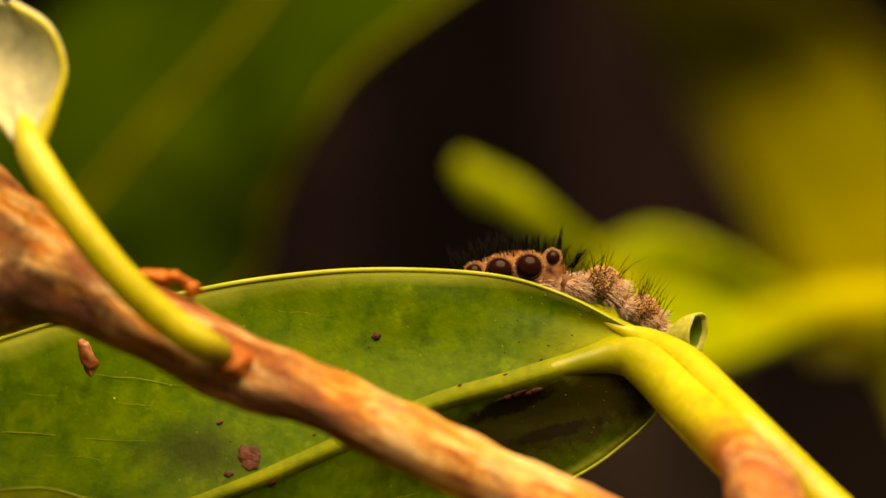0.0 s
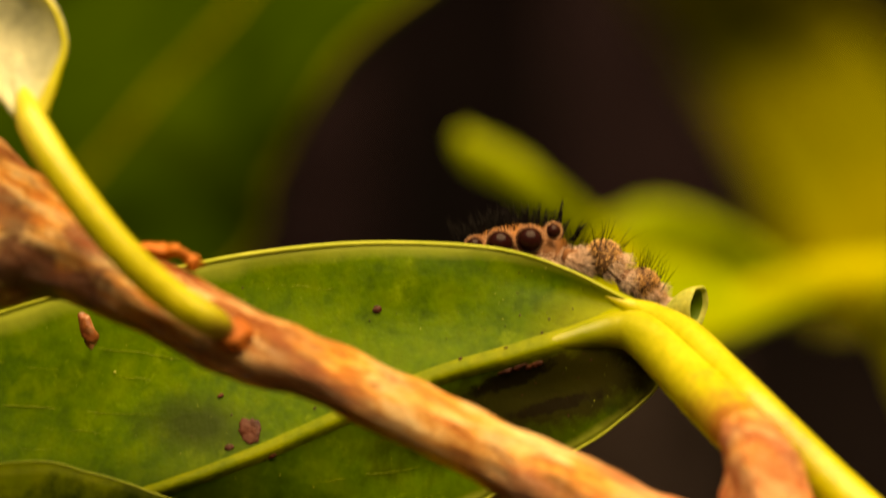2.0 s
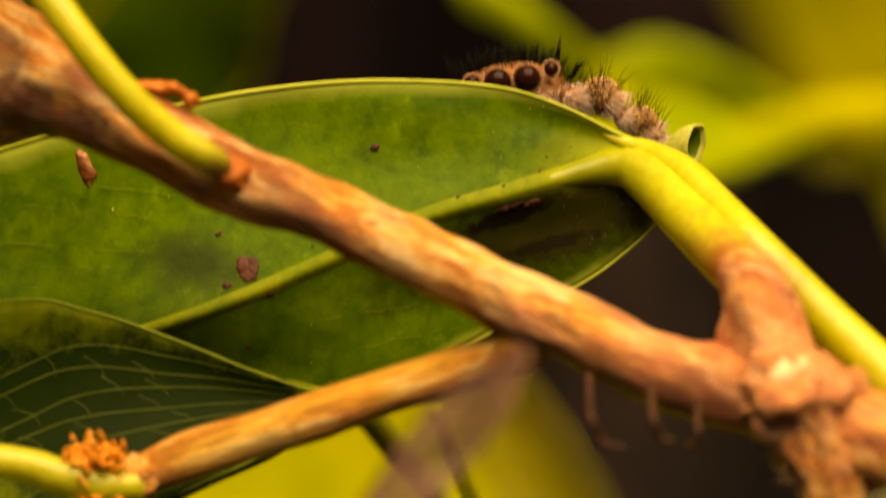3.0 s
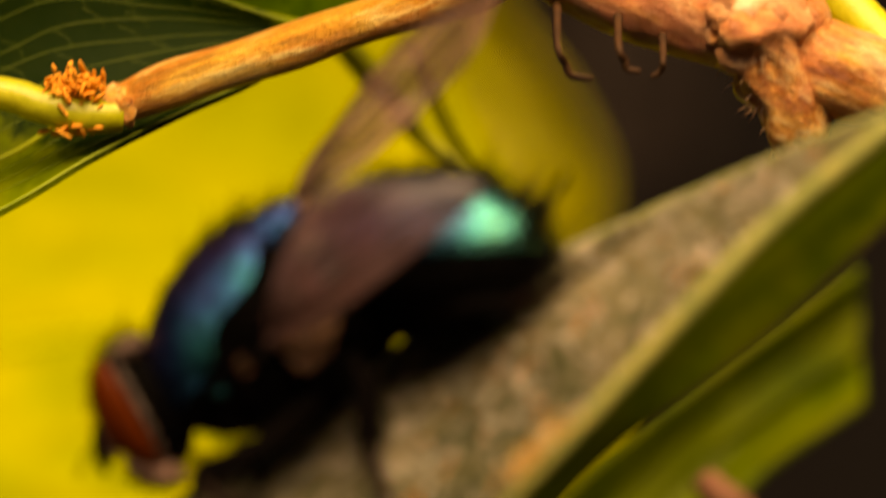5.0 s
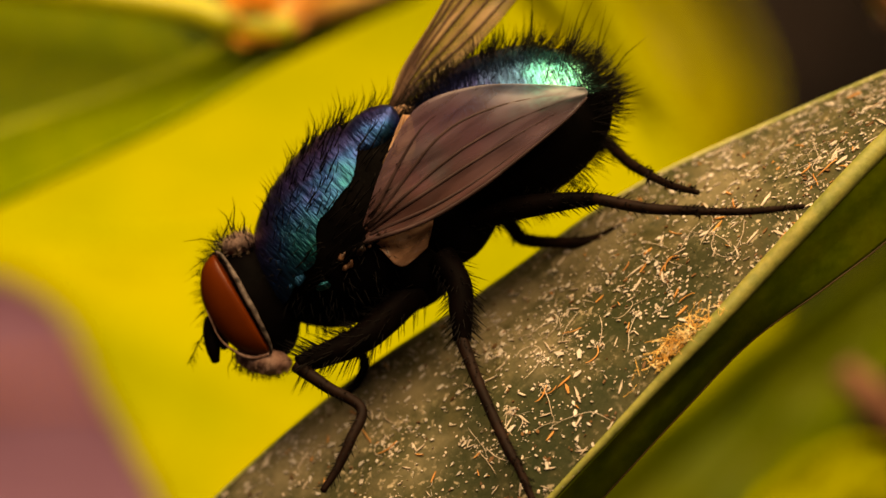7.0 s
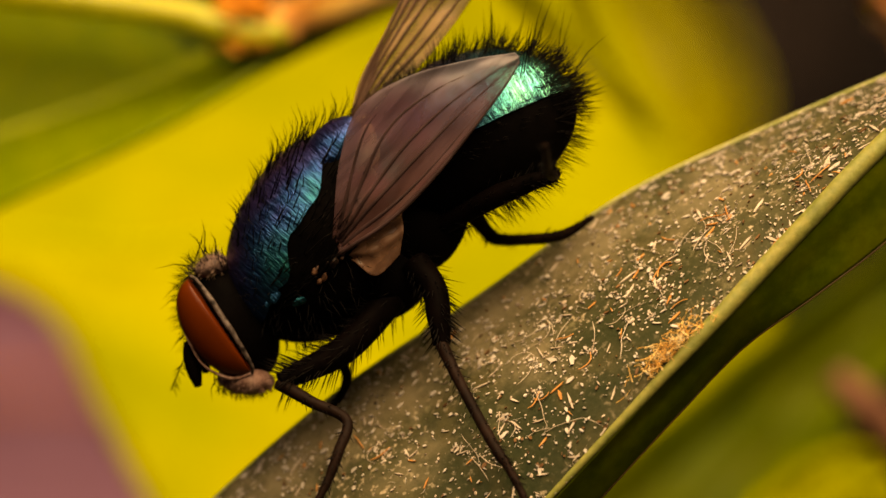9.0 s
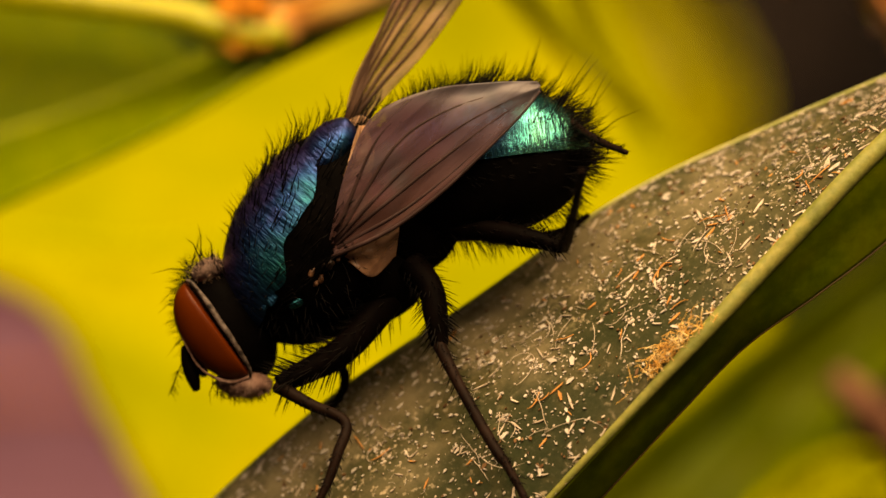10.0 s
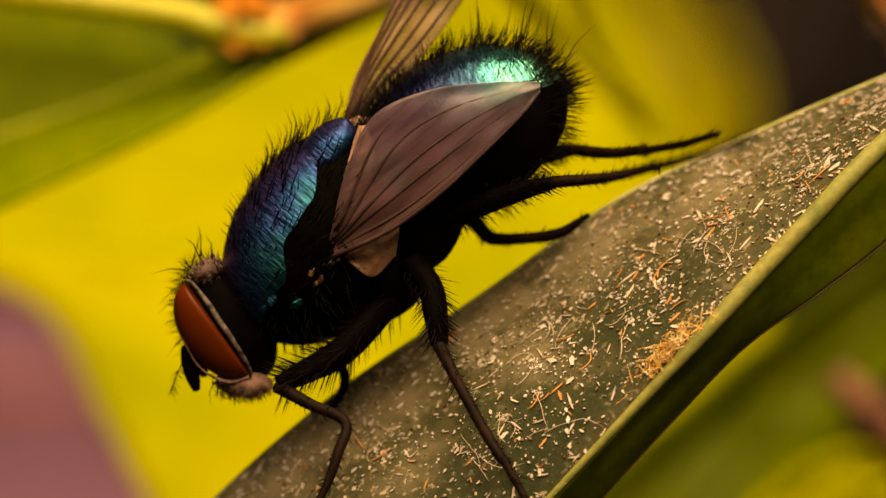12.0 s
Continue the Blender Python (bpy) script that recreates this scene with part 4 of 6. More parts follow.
def dark_stem():
    s = thing("thin_stem", "thin olive-brown stem crossing behind the fly", "stem")
    tube("stem", [upper(5.8, 9.8, 6), upper(6.9, 11.1, 7), upper(7.8, 12.2, 8), upper(8.8, 13.2, 8), upper(9.6, 14.0, 8)], [0.26, 0.28, 0.24, 0.16, 0.1], plain("stem_olive", [(0.3, (0.18, 0.20, 0.01)), (0.7, (0.32, 0.32, 0.02))], 500, 0.6), s, segs=14, n=30, rough=0.05)
    tube("dry_margin", [upper(7.8, 10.6, 5), upper(8.2, 11.8, 6), upper(8.6, 12.6, 7), upper(9.4, 13.6, 8)], [0.16, 0.18, 0.17, 0.10], LEAF_LIME, s, segs=10, n=30, rough=0.06)


dark_stem()


# ---------------------------------------------------------------- dusty leaf under the fly
def dusty_leaf():
    leaf = thing("leaf", "olive leaf dusted with pale fibres, folded along a pale ridge", "leaf")
    bl = Blade([lower(*p) for p in ((18.2, 0.30, 1.5), (15.68, 1.35, 1.5), (13.5, 2.3, 1.5), (11.0, 3.5, 1.4), (8.5, 5.25, 1.2), (6.0, 6.95, 1.0), (3.9, 8.75, 0.9), (2.3, 10.4, 1.4), (0, 13, 2))],
               [lower(*p) for p in ((18.2, 0.45, -0.3), (15.75, 2.5, -1.3), (14.08, 4.25, -2.0), (12.62, 5.85, -2.4), (11.42, 7.15, -2.6), (9.78, 8.9, -2.6), (8.45, 10.4, -2.6), (6.0, 13, -2.5), (0.2, 16, 0))],
               [lower(*p) for p in ((18.2, 1.9, -0.1), (15.9, 4.1, -0.7), (14.5, 5.2, -1.2), (13.2, 6.15, -1.5), (11.98, 7.4, -1.7), (10.6, 8.9, -1.7), (9.35, 10.3, -1.7), (7, 13, -1.6), (0.4, 17, 0))], 0.0, 0.12, 5.0, -0.6)
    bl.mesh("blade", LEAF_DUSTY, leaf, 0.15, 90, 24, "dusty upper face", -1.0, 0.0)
    bl.mesh("folded_blade", LEAF_FOLD, leaf, 0.15, 90, 20, "smooth green folded face", 0.002, 1.0)
    # Thins towards the lower end, where the painted highlight fades out.
    bl.line("ridge", [(0.02, 0), (0.3, 0), (0.6, 0), (0.98, 0)], [0.18, 0.16, 0.07, 0.04], RIDGE, leaf, -0.09, 60, 20, "pale ridge of the fold")
    bl.line("edge", [(0.02, 1), (0.3, 1), (0.6, 1), (0.98, 1)], [0.015, 0.018, 0.02, 0.02], EDGE_BROWN, leaf, 0.0, 60, 8, "thin brown edge of the folded face")
    bl.line("rim", [(0.02, -1), (0.3, -1), (0.6, -1), (0.98, -1)], [0.05, 0.05, 0.04, 0.03], DUSTY_RIM, leaf, 0.0, 60, 8)
    return bl


leaf_c = dusty_leaf()
DUST = plain("dust_fibre", [(0.3, (0.32, 0.25, 0.19)), (0.7, (0.60, 0.52, 0.44))], 2500, 0.6, relief=0)
DUST_RUST = plain("dust_rust", [(0.3, (0.30, 0.11, 0.03)), (0.7, (0.60, 0.30, 0.10))], 2500, 0.6, relief=0)

DUST_PALE = plain("dust_scale", [(0.3, (0.30, 0.26, 0.22)), (0.7, (0.60, 0.55, 0.50))], 2500, 0.45, relief=0)
DUST_DARK = plain("dust_dark", [(0.3, (0.05, 0.025, 0.012)), (0.7, (0.20, 0.10, 0.04))], 2500, 0.6, relief=0)


def dust():
    rng = random.Random(21)
    t = thing("leaf_dust", "pale fibres, scales and grains strewn over the dusty leaf", "dust", kind="stuff")
    knots = [(rng.uniform(0.10, 0.86), -rng.random() ** 0.65, rng.lognormvariate(0, 0.6)) for _ in range(150)]

    def spot(loose, outer=False):
        """A place on the blade, in a drift, loose or along the outer margin, with its normal and two ways along the blade."""
        if outer:
            s, w = rng.uniform(0.08, 0.88), -1 + 0.45 * rng.random() ** 1.4
        elif rng.random() > loose:
            s, w, size = rng.choice(knots)
            s, w = s + rng.gauss(0, 0.006) * size, max(-0.985, min(-0.02, w + rng.gauss(0, 0.045) * size))
        else:
            s, w = rng.uniform(0.08, 0.88), -rng.uniform(0.01, 0.985)
        n = leaf_c.normal(s, w)
        tang = (leaf_c.at(s + 0.01, w) - leaf_c.at(s, w)).normalized()
        return leaf_c.at(s, w), n, tang, n.cross(tang)

    def chip(data, c, way, side, n, long, wide):
        """A thin ragged flake of five corners, tilted off the blade."""
        base = len(data[0])
        ring = [(-1, -0.4), (-0.2, -1), (0.9, -0.5), (1, 0.5), (-0.3, 1)]
        ring = [(p * rng.uniform(0.6, 1.2), q * rng.uniform(0.5, 1.3)) for p, q in ring]
        for lift in (0.030, 0.008):
            data[0].extend(c + (way * p * long + side * q * wide) * MM + n * (lift + 0.012 * p) * MM for p, q in ring)
        data[1].append(tuple(base + k for k in range(5)))
        for k in range(5):
            data[1].append((base + k, base + 5 + k, base + 5 + (k + 1) % 5, base + (k + 1) % 5))

    def thread(data, c, n, tang, across, long, wide):
        """A curled fibre in five joints, which lies on the blade and rises at one end."""
        a, bend = rng.uniform(0, 2 * math.pi), rng.gauss(0, 0.22)
        pts = [c + n * 0.02 * MM]
        for k in range(6):
            a += bend + rng.gauss(0, 0.12)
            pts.append(pts[-1] + (tang * math.cos(a) + across * math.sin(a) + n * rng.uniform(-0.02, 0.16)) * long / 6 * MM)
        add(data, *tube_data(pts, [wide] * 6 + [wide * 0.4], 4, 12))

    for name, mat, count, loose, long, wide in (("flakes", DUST_PALE, 1050, 0.35, 0.030, 0.014), ("large_flakes", DUST_PALE, 130, 0.6, 0.062, 0.024), ("margin_flakes", DUST_PALE, 420, 0.0, 0.042, 0.022), ("tan_flakes", DUST, 800, 0.6, 0.026, 0.011), ("rusty_chips", DUST_RUST, 90, 0.75, 0.085, 0.013),
                                               ("pale_slivers", DUST, 190, 0.7, 0.095, 0.012), ("dark_specks", DUST_DARK, 330, 0.9, 0.035, 0.018)):
        data = ([], [])
        for _ in range(count):
            c, n, tang, across = spot(loose, name == "margin_flakes")
            a = rng.uniform(0, math.pi)
            size = min(2.2, rng.lognormvariate(0, 0.5))
            chip(data, c, tang * math.cos(a) + across * math.sin(a), across * math.cos(a) - tang * math.sin(a), n, long * size, wide * size)
        link(name, *data, mat, t, smooth=False)["kind"] = "stuff"
    knots = [k for k in knots if -0.72 < k[1] < -0.25 and k[0] > 0.16]
    for name, mat, count, long, wide in (("threads", DUST, 40, 0.55, 0.006), ("long_threads", DUST, 16, 0.8, 0.007), ("rusty_curls", DUST_RUST, 26, 0.35, 0.014), ("fine_lint", DUST_PALE, 260, 0.12, 0.004)):
        data = ([], [])
        for _ in range(count):
            c, n, tang, across = spot(0.25 if name == "fine_lint" else 0.1)
            thread(data, c, n, tang, across, long * rng.uniform(0.5, 1.5), wide)
        link(name, *data, mat, t)["kind"] = "stuff"
    data = ([], [])
    for _ in range(1700):
        c, n, tang, across = spot(0.45)
        q = 0.012 * rng.lognormvariate(0, 0.45)
        add(data, *blob_data(frame_matrix(c + n * 0.008 * MM, tang + across * rng.gauss(0, 1), n, (q * 1.4, q, q * 0.6)), 5, 3))
    link("grains", *data, DUST, t, smooth=False)["kind"] = "stuff"
    f = thing("frass_clump", "crumbly orange frass caught at the ridge of the dusty leaf", "frass")
    data = ([], [])
    for _ in range(150):
        along = rng.gauss(0, 0.36)
        c = lower(11.86 + along * 0.75 + rng.gauss(0, 0.10), 6.18 - along * 0.62 + rng.gauss(0, 0.12), -2.55 + rng.gauss(0, 0.08))
        a = rng.gauss(0.8, 0.7)
        way = Vector((math.cos(a), -0.3 * rng.random(), math.sin(a))) * rng.uniform(0.05, 0.20) * MM
        spike(data, c - way, c + way, rng.uniform(0.008, 0.018), Vector((rng.gauss(0, 1), 0, rng.gauss(0, 1))) * 0.03 * MM)
    link("crumb_mass", *data, FRASS_PALE, f)["kind"] = "stuff"


dust()

# ---------------------------------------------------------------- spider
FUR_BROWN = plain("spider_fur", [(0.3, (0.40, 0.20, 0.06)), (0.7, (0.85, 0.58, 0.28))], 3000, 0.6, relief=0)
FUR_PALE = plain("spider_pale_fur", [(0.3, (0.66, 0.43, 0.31)), (0.7, (0.93, 0.80, 0.68))], 3000, 0.6, relief=0)
FUR_DARK = plain("spider_dark_fur", [(0.3, (0.05, 0.025, 0.012)), (0.7, (0.16, 0.08, 0.035))], 3000, 0.6, relief=0)
SKIN = plain("spider_skin", [(0.3, (0.07, 0.026, 0.010)), (0.7, (0.27, 0.12, 0.05))], 2500, 0.6, relief=0.05)
SOCKET = plain("spider_eye_socket", [(0.3, (0.035, 0.013, 0.006)), (0.7, (0.12, 0.05, 0.02))], 3000, 0.6, relief=0.03)
CROWN_FUR = plain("spider_crown_fur", [(0.3, (0.17, 0.06, 0.010)), (0.7, (0.52, 0.25, 0.05))], 3000, 0.6, relief=0)
BLACK = plain("bristle_black", [(0.3, (0.0010, 0.0007, 0.0006)), (0.7, (0.0028, 0.0018, 0.0014))], 2000, 0.6, relief=0, shine=0.08)
LASH = plain("spider_lash", [(0.3, (0.26, 0.12, 0.06)), (0.7, (0.60, 0.36, 0.22))], 3000, 0.6, relief=0)
EYE_BLACK = plain("spider_eye", [(0.3, (0.010, 0.0025, 0.002)), (0.7, (0.022, 0.006, 0.005))], 500, 0.16, relief=0, shine=0.09)


def spider():
    sp = thing("jumping_spider", "furry brown jumping spider peering over the leaf rim", "spider")
    rng = random.Random(31)
    head = frame_matrix(upper(8.98, 5.1, 2.3), (1, 0, 0.20), (0.0, -0.2, 1), (1.06, 0.95, 0.60))
    link("head", *blob_data(head, 44, 30, 0.05, 3000.0, power=0.75), SKIN, sp)
    for u, v, r, d in ((9.785, 4.56, 0.12, 1.55), (9.365, 4.73, 0.226, 1.38), (8.84, 4.79, 0.225, 1.38), (8.39, 4.82, 0.14, 1.55)):
        blob("eye_socket", upper(u, v, d + 0.12), (0, -1, 0.1), (0, 0, 1), (r * 0.8, r * 1.13, r * 1.13), SOCKET, sp, nu=24, nv=16, rough=0.03, freq=4000.0)
        e = blob("eye", upper(u, v, d), (0, -1, 0.1), (0, 0, 1), (r * 0.9, r, r), EYE_BLACK, sp, "glossy black eye", nu=32, nv=24)
        ring = ([], [])
        for k in range(110):
            a = 2 * math.pi * k / 110 + rng.gauss(0, 0.05)
            q = r * rng.uniform(1.04, 1.22)
            root = upper(u + q * math.cos(a), v + q * math.sin(a), d + 0.02)
            out = Vector((math.cos(a) * 0.7 + math.sin(a) * 0.5, -0.35, -math.sin(a) * 0.7 + math.cos(a) * 0.5))
            spike(ring, root, root + out * rng.uniform(0.04, 0.08) * MM, 0.008)
        link("lash_ring", *ring, LASH, e)["kind"] = "stuff"
    link("crown_fur", *fur_on(head, 1700, 0.09, 0.008, rng, (1.8, -0.3, 0.1), lambda a, n: n.y < 0.5 and n.z > 0.25), CROWN_FUR, sp, "orange-brown crown fur")["kind"] = "stuff"
    link("face_fur", *fur_on(head, 1300, 0.15, 0.009, rng, (0.8, -0.3, -0.5), lambda a, n: n.y < 0.2 and n.z < 0.45 and a.x > 0.1), FUR_PALE, sp, "pale cheek fur")["kind"] = "stuff"
    link("dark_fur", *fur_on(head, 480, 0.11, 0.009, rng, (0.8, -0.3, -0.3), lambda a, n: n.y < 0.2 and n.z < 0.6), FUR_DARK, sp)["kind"] = "stuff"
    link("bristles", *fur_on(head, 260, 0.44, 0.012, rng, (0.0, 0.1, 0.9), lambda a, n: n.z > 0.6 and n.y > -0.35, spread=0.22), BLACK, sp)["kind"] = "stuff"
    tuft = ([], [])
    for k in range(12):
        spike(tuft, upper(9.88 + rng.gauss(0, 0.025), 4.42, 2.2), upper(9.94 + rng.gauss(0, 0.02), 3.92 + rng.uniform(-0.03, 0.2), 2.2), 0.016)
    for k in range(16):
        spike(tuft, upper(10.12 + rng.gauss(0, 0.04), 4.74, 2.2), upper(10.38 + rng.gauss(0, 0.05), 4.40 + rng.gauss(0, 0.05), 2.1), 0.014)
    for k in range(8):
        spike(tuft, upper(8.02, 4.78, 2.3), upper(7.88 + rng.gauss(0, 0.06), 4.3 + rng.gauss(0, 0.08), 2.3), 0.010)
    link("tuft", *tuft, BLACK, sp)
    for u, v, r, along, brown in ((10.2, 5.08, 0.25, (1, 0, -0.35), 0), (10.70, 5.06, 0.31, (0.7, 0, -0.7), 1), (11.08, 5.44, 0.19, (1, 0, -0.7), 0), (11.40, 5.53, 0.27, (0.5, 0, -0.85), 1), (11.60, 5.76, 0.18, (0.5, 0, -0.85), 1)):
        m = frame_matrix(upper(u, v, 1.8), along, (0, 0, 1), (r * 1.2, r, r))
        seg = link("leg_segment", *blob_data(m, 24, 16, 0.04, 3000.0), FUR_DARK if brown else SKIN, sp)
        front = lambda a, n: n.y < 0.4
        if brown:
            link("brown_fur", *fur_on(m, 700, 0.045, 0.015, rng, (0.4, -0.2, -0.3), front), FUR_BROWN, seg)["kind"] = "stuff"
            link("dark_fur", *fur_on(m, 300, 0.05, 0.015, rng, (0.4, -0.2, -0.3), front), FUR_DARK, seg)["kind"] = "stuff"
            link("pale_fur", *fur_on(m, 240, 0.22, 0.0055, rng, (1.5, -0.2, -0.7), lambda a, n: n.y < 0.4 and a.x > 0.2), FUR_PALE, seg)["kind"] = "stuff"
        else:
            link("pale_fur", *fur_on(m, 1300, 0.22, 0.0055, rng, (1.7, -0.2, -0.9), front), FUR_PALE, seg)["kind"] = "stuff"
            link("dark_fur", *fur_on(m, 260, 0.20, 0.006, rng, (1.7, -0.2, -0.9), front), FUR_DARK, seg)["kind"] = "stuff"
        link("bristles", *fur_on(m, 20, 0.52, 0.009, rng, (0.35, 0, 0.8), lambda a, n: n.z > 0.35, spread=0.25), BLACK, seg)["kind"] = "stuff"


spider()

# ---------------------------------------------------------------- fly


def sheen(name, stops, scale, rough, drift, base, grain):
    """Metallic insect cuticle: the hue drifts over the plate (drift per metre), fine wrinkles and punctures break the shine."""
    m, nt, b = material(name)
    co = nt.nodes.new("ShaderNodeTexCoord")
    dot = nt.nodes.new("ShaderNodeVectorMath")
    dot.operation = "DOT_PRODUCT"
    dot.inputs[1].default_value = drift
    nt.links.new(co.outputs["Object"], dot.inputs[0])
    add1, add2 = nt.nodes.new("ShaderNodeMath"), nt.nodes.new("ShaderNodeMath")
    add2.operation = "MULTIPLY_ADD"
    nt.links.new(dot.outputs["Value"], add1.inputs[0])
    add1.inputs[1].default_value = base - 0.3
    nt.links.new(noise_node(nt, scale, 4.0, 0.6), add2.inputs[0])
    add2.inputs[1].default_value = 0.6
    nt.links.new(add1.outputs[0], add2.inputs[2])
    nt.links.new(ramp(nt, add2.outputs[0], stops), b.inputs["Base Color"])
    b.inputs["Metallic"].default_value, b.inputs["Roughness"].default_value = 0.95, rough
    turn, squash = nt.nodes.new("ShaderNodeMapping"), nt.nodes.new("ShaderNodeMapping")
    turn.inputs["Rotation"].default_value = (0, radians(grain), 0)
    squash.inputs["Scale"].default_value = (1, 0.16, 0.16)
    wr = nt.nodes.new("ShaderNodeTexNoise")
    wr.inputs["Scale"].default_value, wr.inputs["Detail"].default_value, wr.inputs["Roughness"].default_value = 20000, 4, 0.6
    nt.links.new(co.outputs["Object"], turn.inputs[0])
    nt.links.new(turn.outputs[0], squash.inputs[0])
    nt.links.new(squash.outputs[0], wr.inputs["Vector"])
    bump(nt, b, wr.outputs["Fac"], 0.9, 0.04)
    dark = nt.nodes.new("ShaderNodeMix")
    dark.data_type, dark.blend_type = "RGBA", "MULTIPLY"
    dark.inputs[0].default_value = 0.8
    nt.links.new(b.inputs["Base Color"].links[0].from_socket, dark.inputs[6])
    nt.links.new(ramp(nt, wr.outputs["Fac"], [(0.40, (0.25, 0.25, 0.3)), (0.58, (1, 1, 1))]), dark.inputs[7])
    nt.links.new(dark.outputs[2], b.inputs["Base Color"])
    return m


SCUTUM = sheen("scutum_blue", [(0.12, (0.17, 0.085, 0.155)), (0.36, (0.075, 0.052, 0.21)), (0.58, (0.018, 0.066, 0.22)), (0.80, (0.009, 0.13, 0.155)), (0.97, (0.018, 0.20, 0.095))], 1300, 0.34, (130, -340, -90), 0.98, 53)
# Paler hues towards the rear carry the abdomen's highlight in the colour.
TERGITE = sheen("tergite_green", [(0.25, (0.02, 0.025, 0.09)), (0.45, (0.03, 0.10, 0.18)), (0.62, (0.05, 0.36, 0.36)), (0.80, (0.18, 0.58, 0.36)), (0.95, (0.42, 0.60, 0.60))], 900, 0.22, (230, -40, 60), -0.02, 30)
CUTICLE = plain("cuticle_black", [(0.3, (0.0004, 0.0003, 0.0003)), (0.7, (0.0014, 0.0009, 0.0008))], 1500, 0.75, relief=0.03, shine=0.02)
LEG = plain("leg_black", [(0.3, (0.0006, 0.0004, 0.0004)), (0.7, (0.0026, 0.0014, 0.0012))], 2500, 0.6, relief=0.02, shine=0.015)
LEG_BROWN = plain("leg_brown", [(0.3, (0.0035, 0.0017, 0.0012)), (0.7, (0.013, 0.006, 0.004))], 2500, 0.6, relief=0.02, shine=0.05)
FLY_EYE = plain("fly_eye_red", [(0.3, (0.050, 0.008, 0.0015)), (0.7, (0.090, 0.015, 0.002))], 400, 0.32, relief=0.01, shine=0.14)
CROWN = plain("crown_brown", [(0.38, (0.05, 0.03, 0.026)), (0.52, (0.125, 0.078, 0.066)), (0.70, (0.21, 0.14, 0.125))], 6000, 0.6, relief=0.04)
BROW_HAIR = plain("brow_hair", [(0.3, (0.12, 0.07, 0.05)), (0.7, (0.34, 0.24, 0.18))], 2500, 0.6, relief=0)
SILVER = plain("face_silver", [(0.40, (0.008, 0.005, 0.004)), (0.50, (0.075, 0.055, 0.048)), (0.65, (0.14, 0.11, 0.10))], 5500, 0.6, relief=0.03)
CHEEK = plain("cheek_pink", [(0.3, (0.07, 0.032, 0.026)), (0.5, (0.19, 0.105, 0.085)), (0.7, (0.31, 0.20, 0.165))], 7000, 0.6, relief=0.05, stretch=(1.0, 1.0, 0.25))


def membrane(name, col, alpha, rough=0.3, root=None, tip=None):
    """A wing skin with streaks along it; root and tip: colours towards the base and the outer end."""
    m, nt, b = material(name)
    co = nt.nodes.new("ShaderNodeTexCoord")
    turn, squash = nt.nodes.new("ShaderNodeMapping"), nt.nodes.new("ShaderNodeMapping")
    turn.inputs["Rotation"].default_value = (0, radians(40), 0)
    squash.inputs["Scale"].default_value = (0.13, 1, 1)
    streak = nt.nodes.new("ShaderNodeTexNoise")
    streak.inputs["Scale"].default_value, streak.inputs["Detail"].default_value = 3600, 4
    nt.links.new(co.outputs["Object"], turn.inputs[0])
    nt.links.new(turn.outputs[0], squash.inputs[0])
    nt.links.new(squash.outputs[0], streak.inputs["Vector"])
    tone = col
    if root:
        sep, far = nt.nodes.new("ShaderNodeSeparateXYZ"), nt.nodes.new("ShaderNodeMath")
        nt.links.new(co.outputs["UV"], sep.inputs[0])
        far.operation = "MULTIPLY_ADD"
        nt.links.new(sep.outputs[1], far.inputs[0])
        far.inputs[1].default_value = -0.45
        nt.links.new(sep.outputs[0], far.inputs[2])
        wob = nt.nodes.new("ShaderNodeMath")
        wob.operation = "MULTIPLY_ADD"
        nt.links.new(noise_node(nt, 900, 4.0), wob.inputs[0])
        wob.inputs[1].default_value = 0.5
        nt.links.new(far.outputs[0], wob.inputs[2])
        # Grey tip and pink and green tints: reflection and iridescence put into the colour.
        tone = ramp(nt, wob.outputs[0], [(0.12, root), (0.46, col), (0.60, col), (0.90, tip)])
        tone = mix(nt, ramp(nt, noise_node(nt, 520, 3.0), [(0.50, (0, 0, 0)), (0.66, (0.5, 0.5, 0.5))]), tone, (0.27, 0.10, 0.15))
        tone = mix(nt, ramp(nt, noise_node(nt, 760, 3.0), [(0.52, (0, 0, 0)), (0.66, (0.45, 0.45, 0.45))]), tone, (0.14, 0.19, 0.21))
    else:
        tone = ramp(nt, noise_node(nt, 650, 4.0), [(0.34, tuple(c * 0.55 for c in col)), (0.5, col), (0.66, tuple(c * 1.25 for c in col))])
    # Fold shade multiplied into the tone along the streaks.
    tone = mix(nt, 0.75, tone, ramp(nt, streak.outputs["Fac"], [(0.38, (0.42, 0.38, 0.38)), (0.56, (1, 1, 1))]), "MULTIPLY")
    nt.links.new(tone, b.inputs["Base Color"])
    b.inputs["Roughness"].default_value = rough
    bump(nt, b, streak.outputs["Fac"], 0.6, 0.03)
    tr, ms = nt.nodes.new("ShaderNodeBsdfTranslucent"), nt.nodes.new("ShaderNodeMixShader")
    nt.links.new(tone, tr.inputs[0])
    clear, ms2 = nt.nodes.new("ShaderNodeBsdfTransparent"), nt.nodes.new("ShaderNodeMixShader")
    ms.inputs[0].default_value, ms2.inputs[0].default_value = 0.5, alpha
    nt.links.new(b.outputs[0], ms.inputs[1])
    nt.links.new(tr.outputs[0], ms.inputs[2])
    nt.links.new(clear.outputs[0], ms2.inputs[1])
    nt.links.new(ms.outputs[0], ms2.inputs[2])
    nt.links.new(ms2.outputs[0], nt.nodes["Material Output"].inputs[0])
    return m


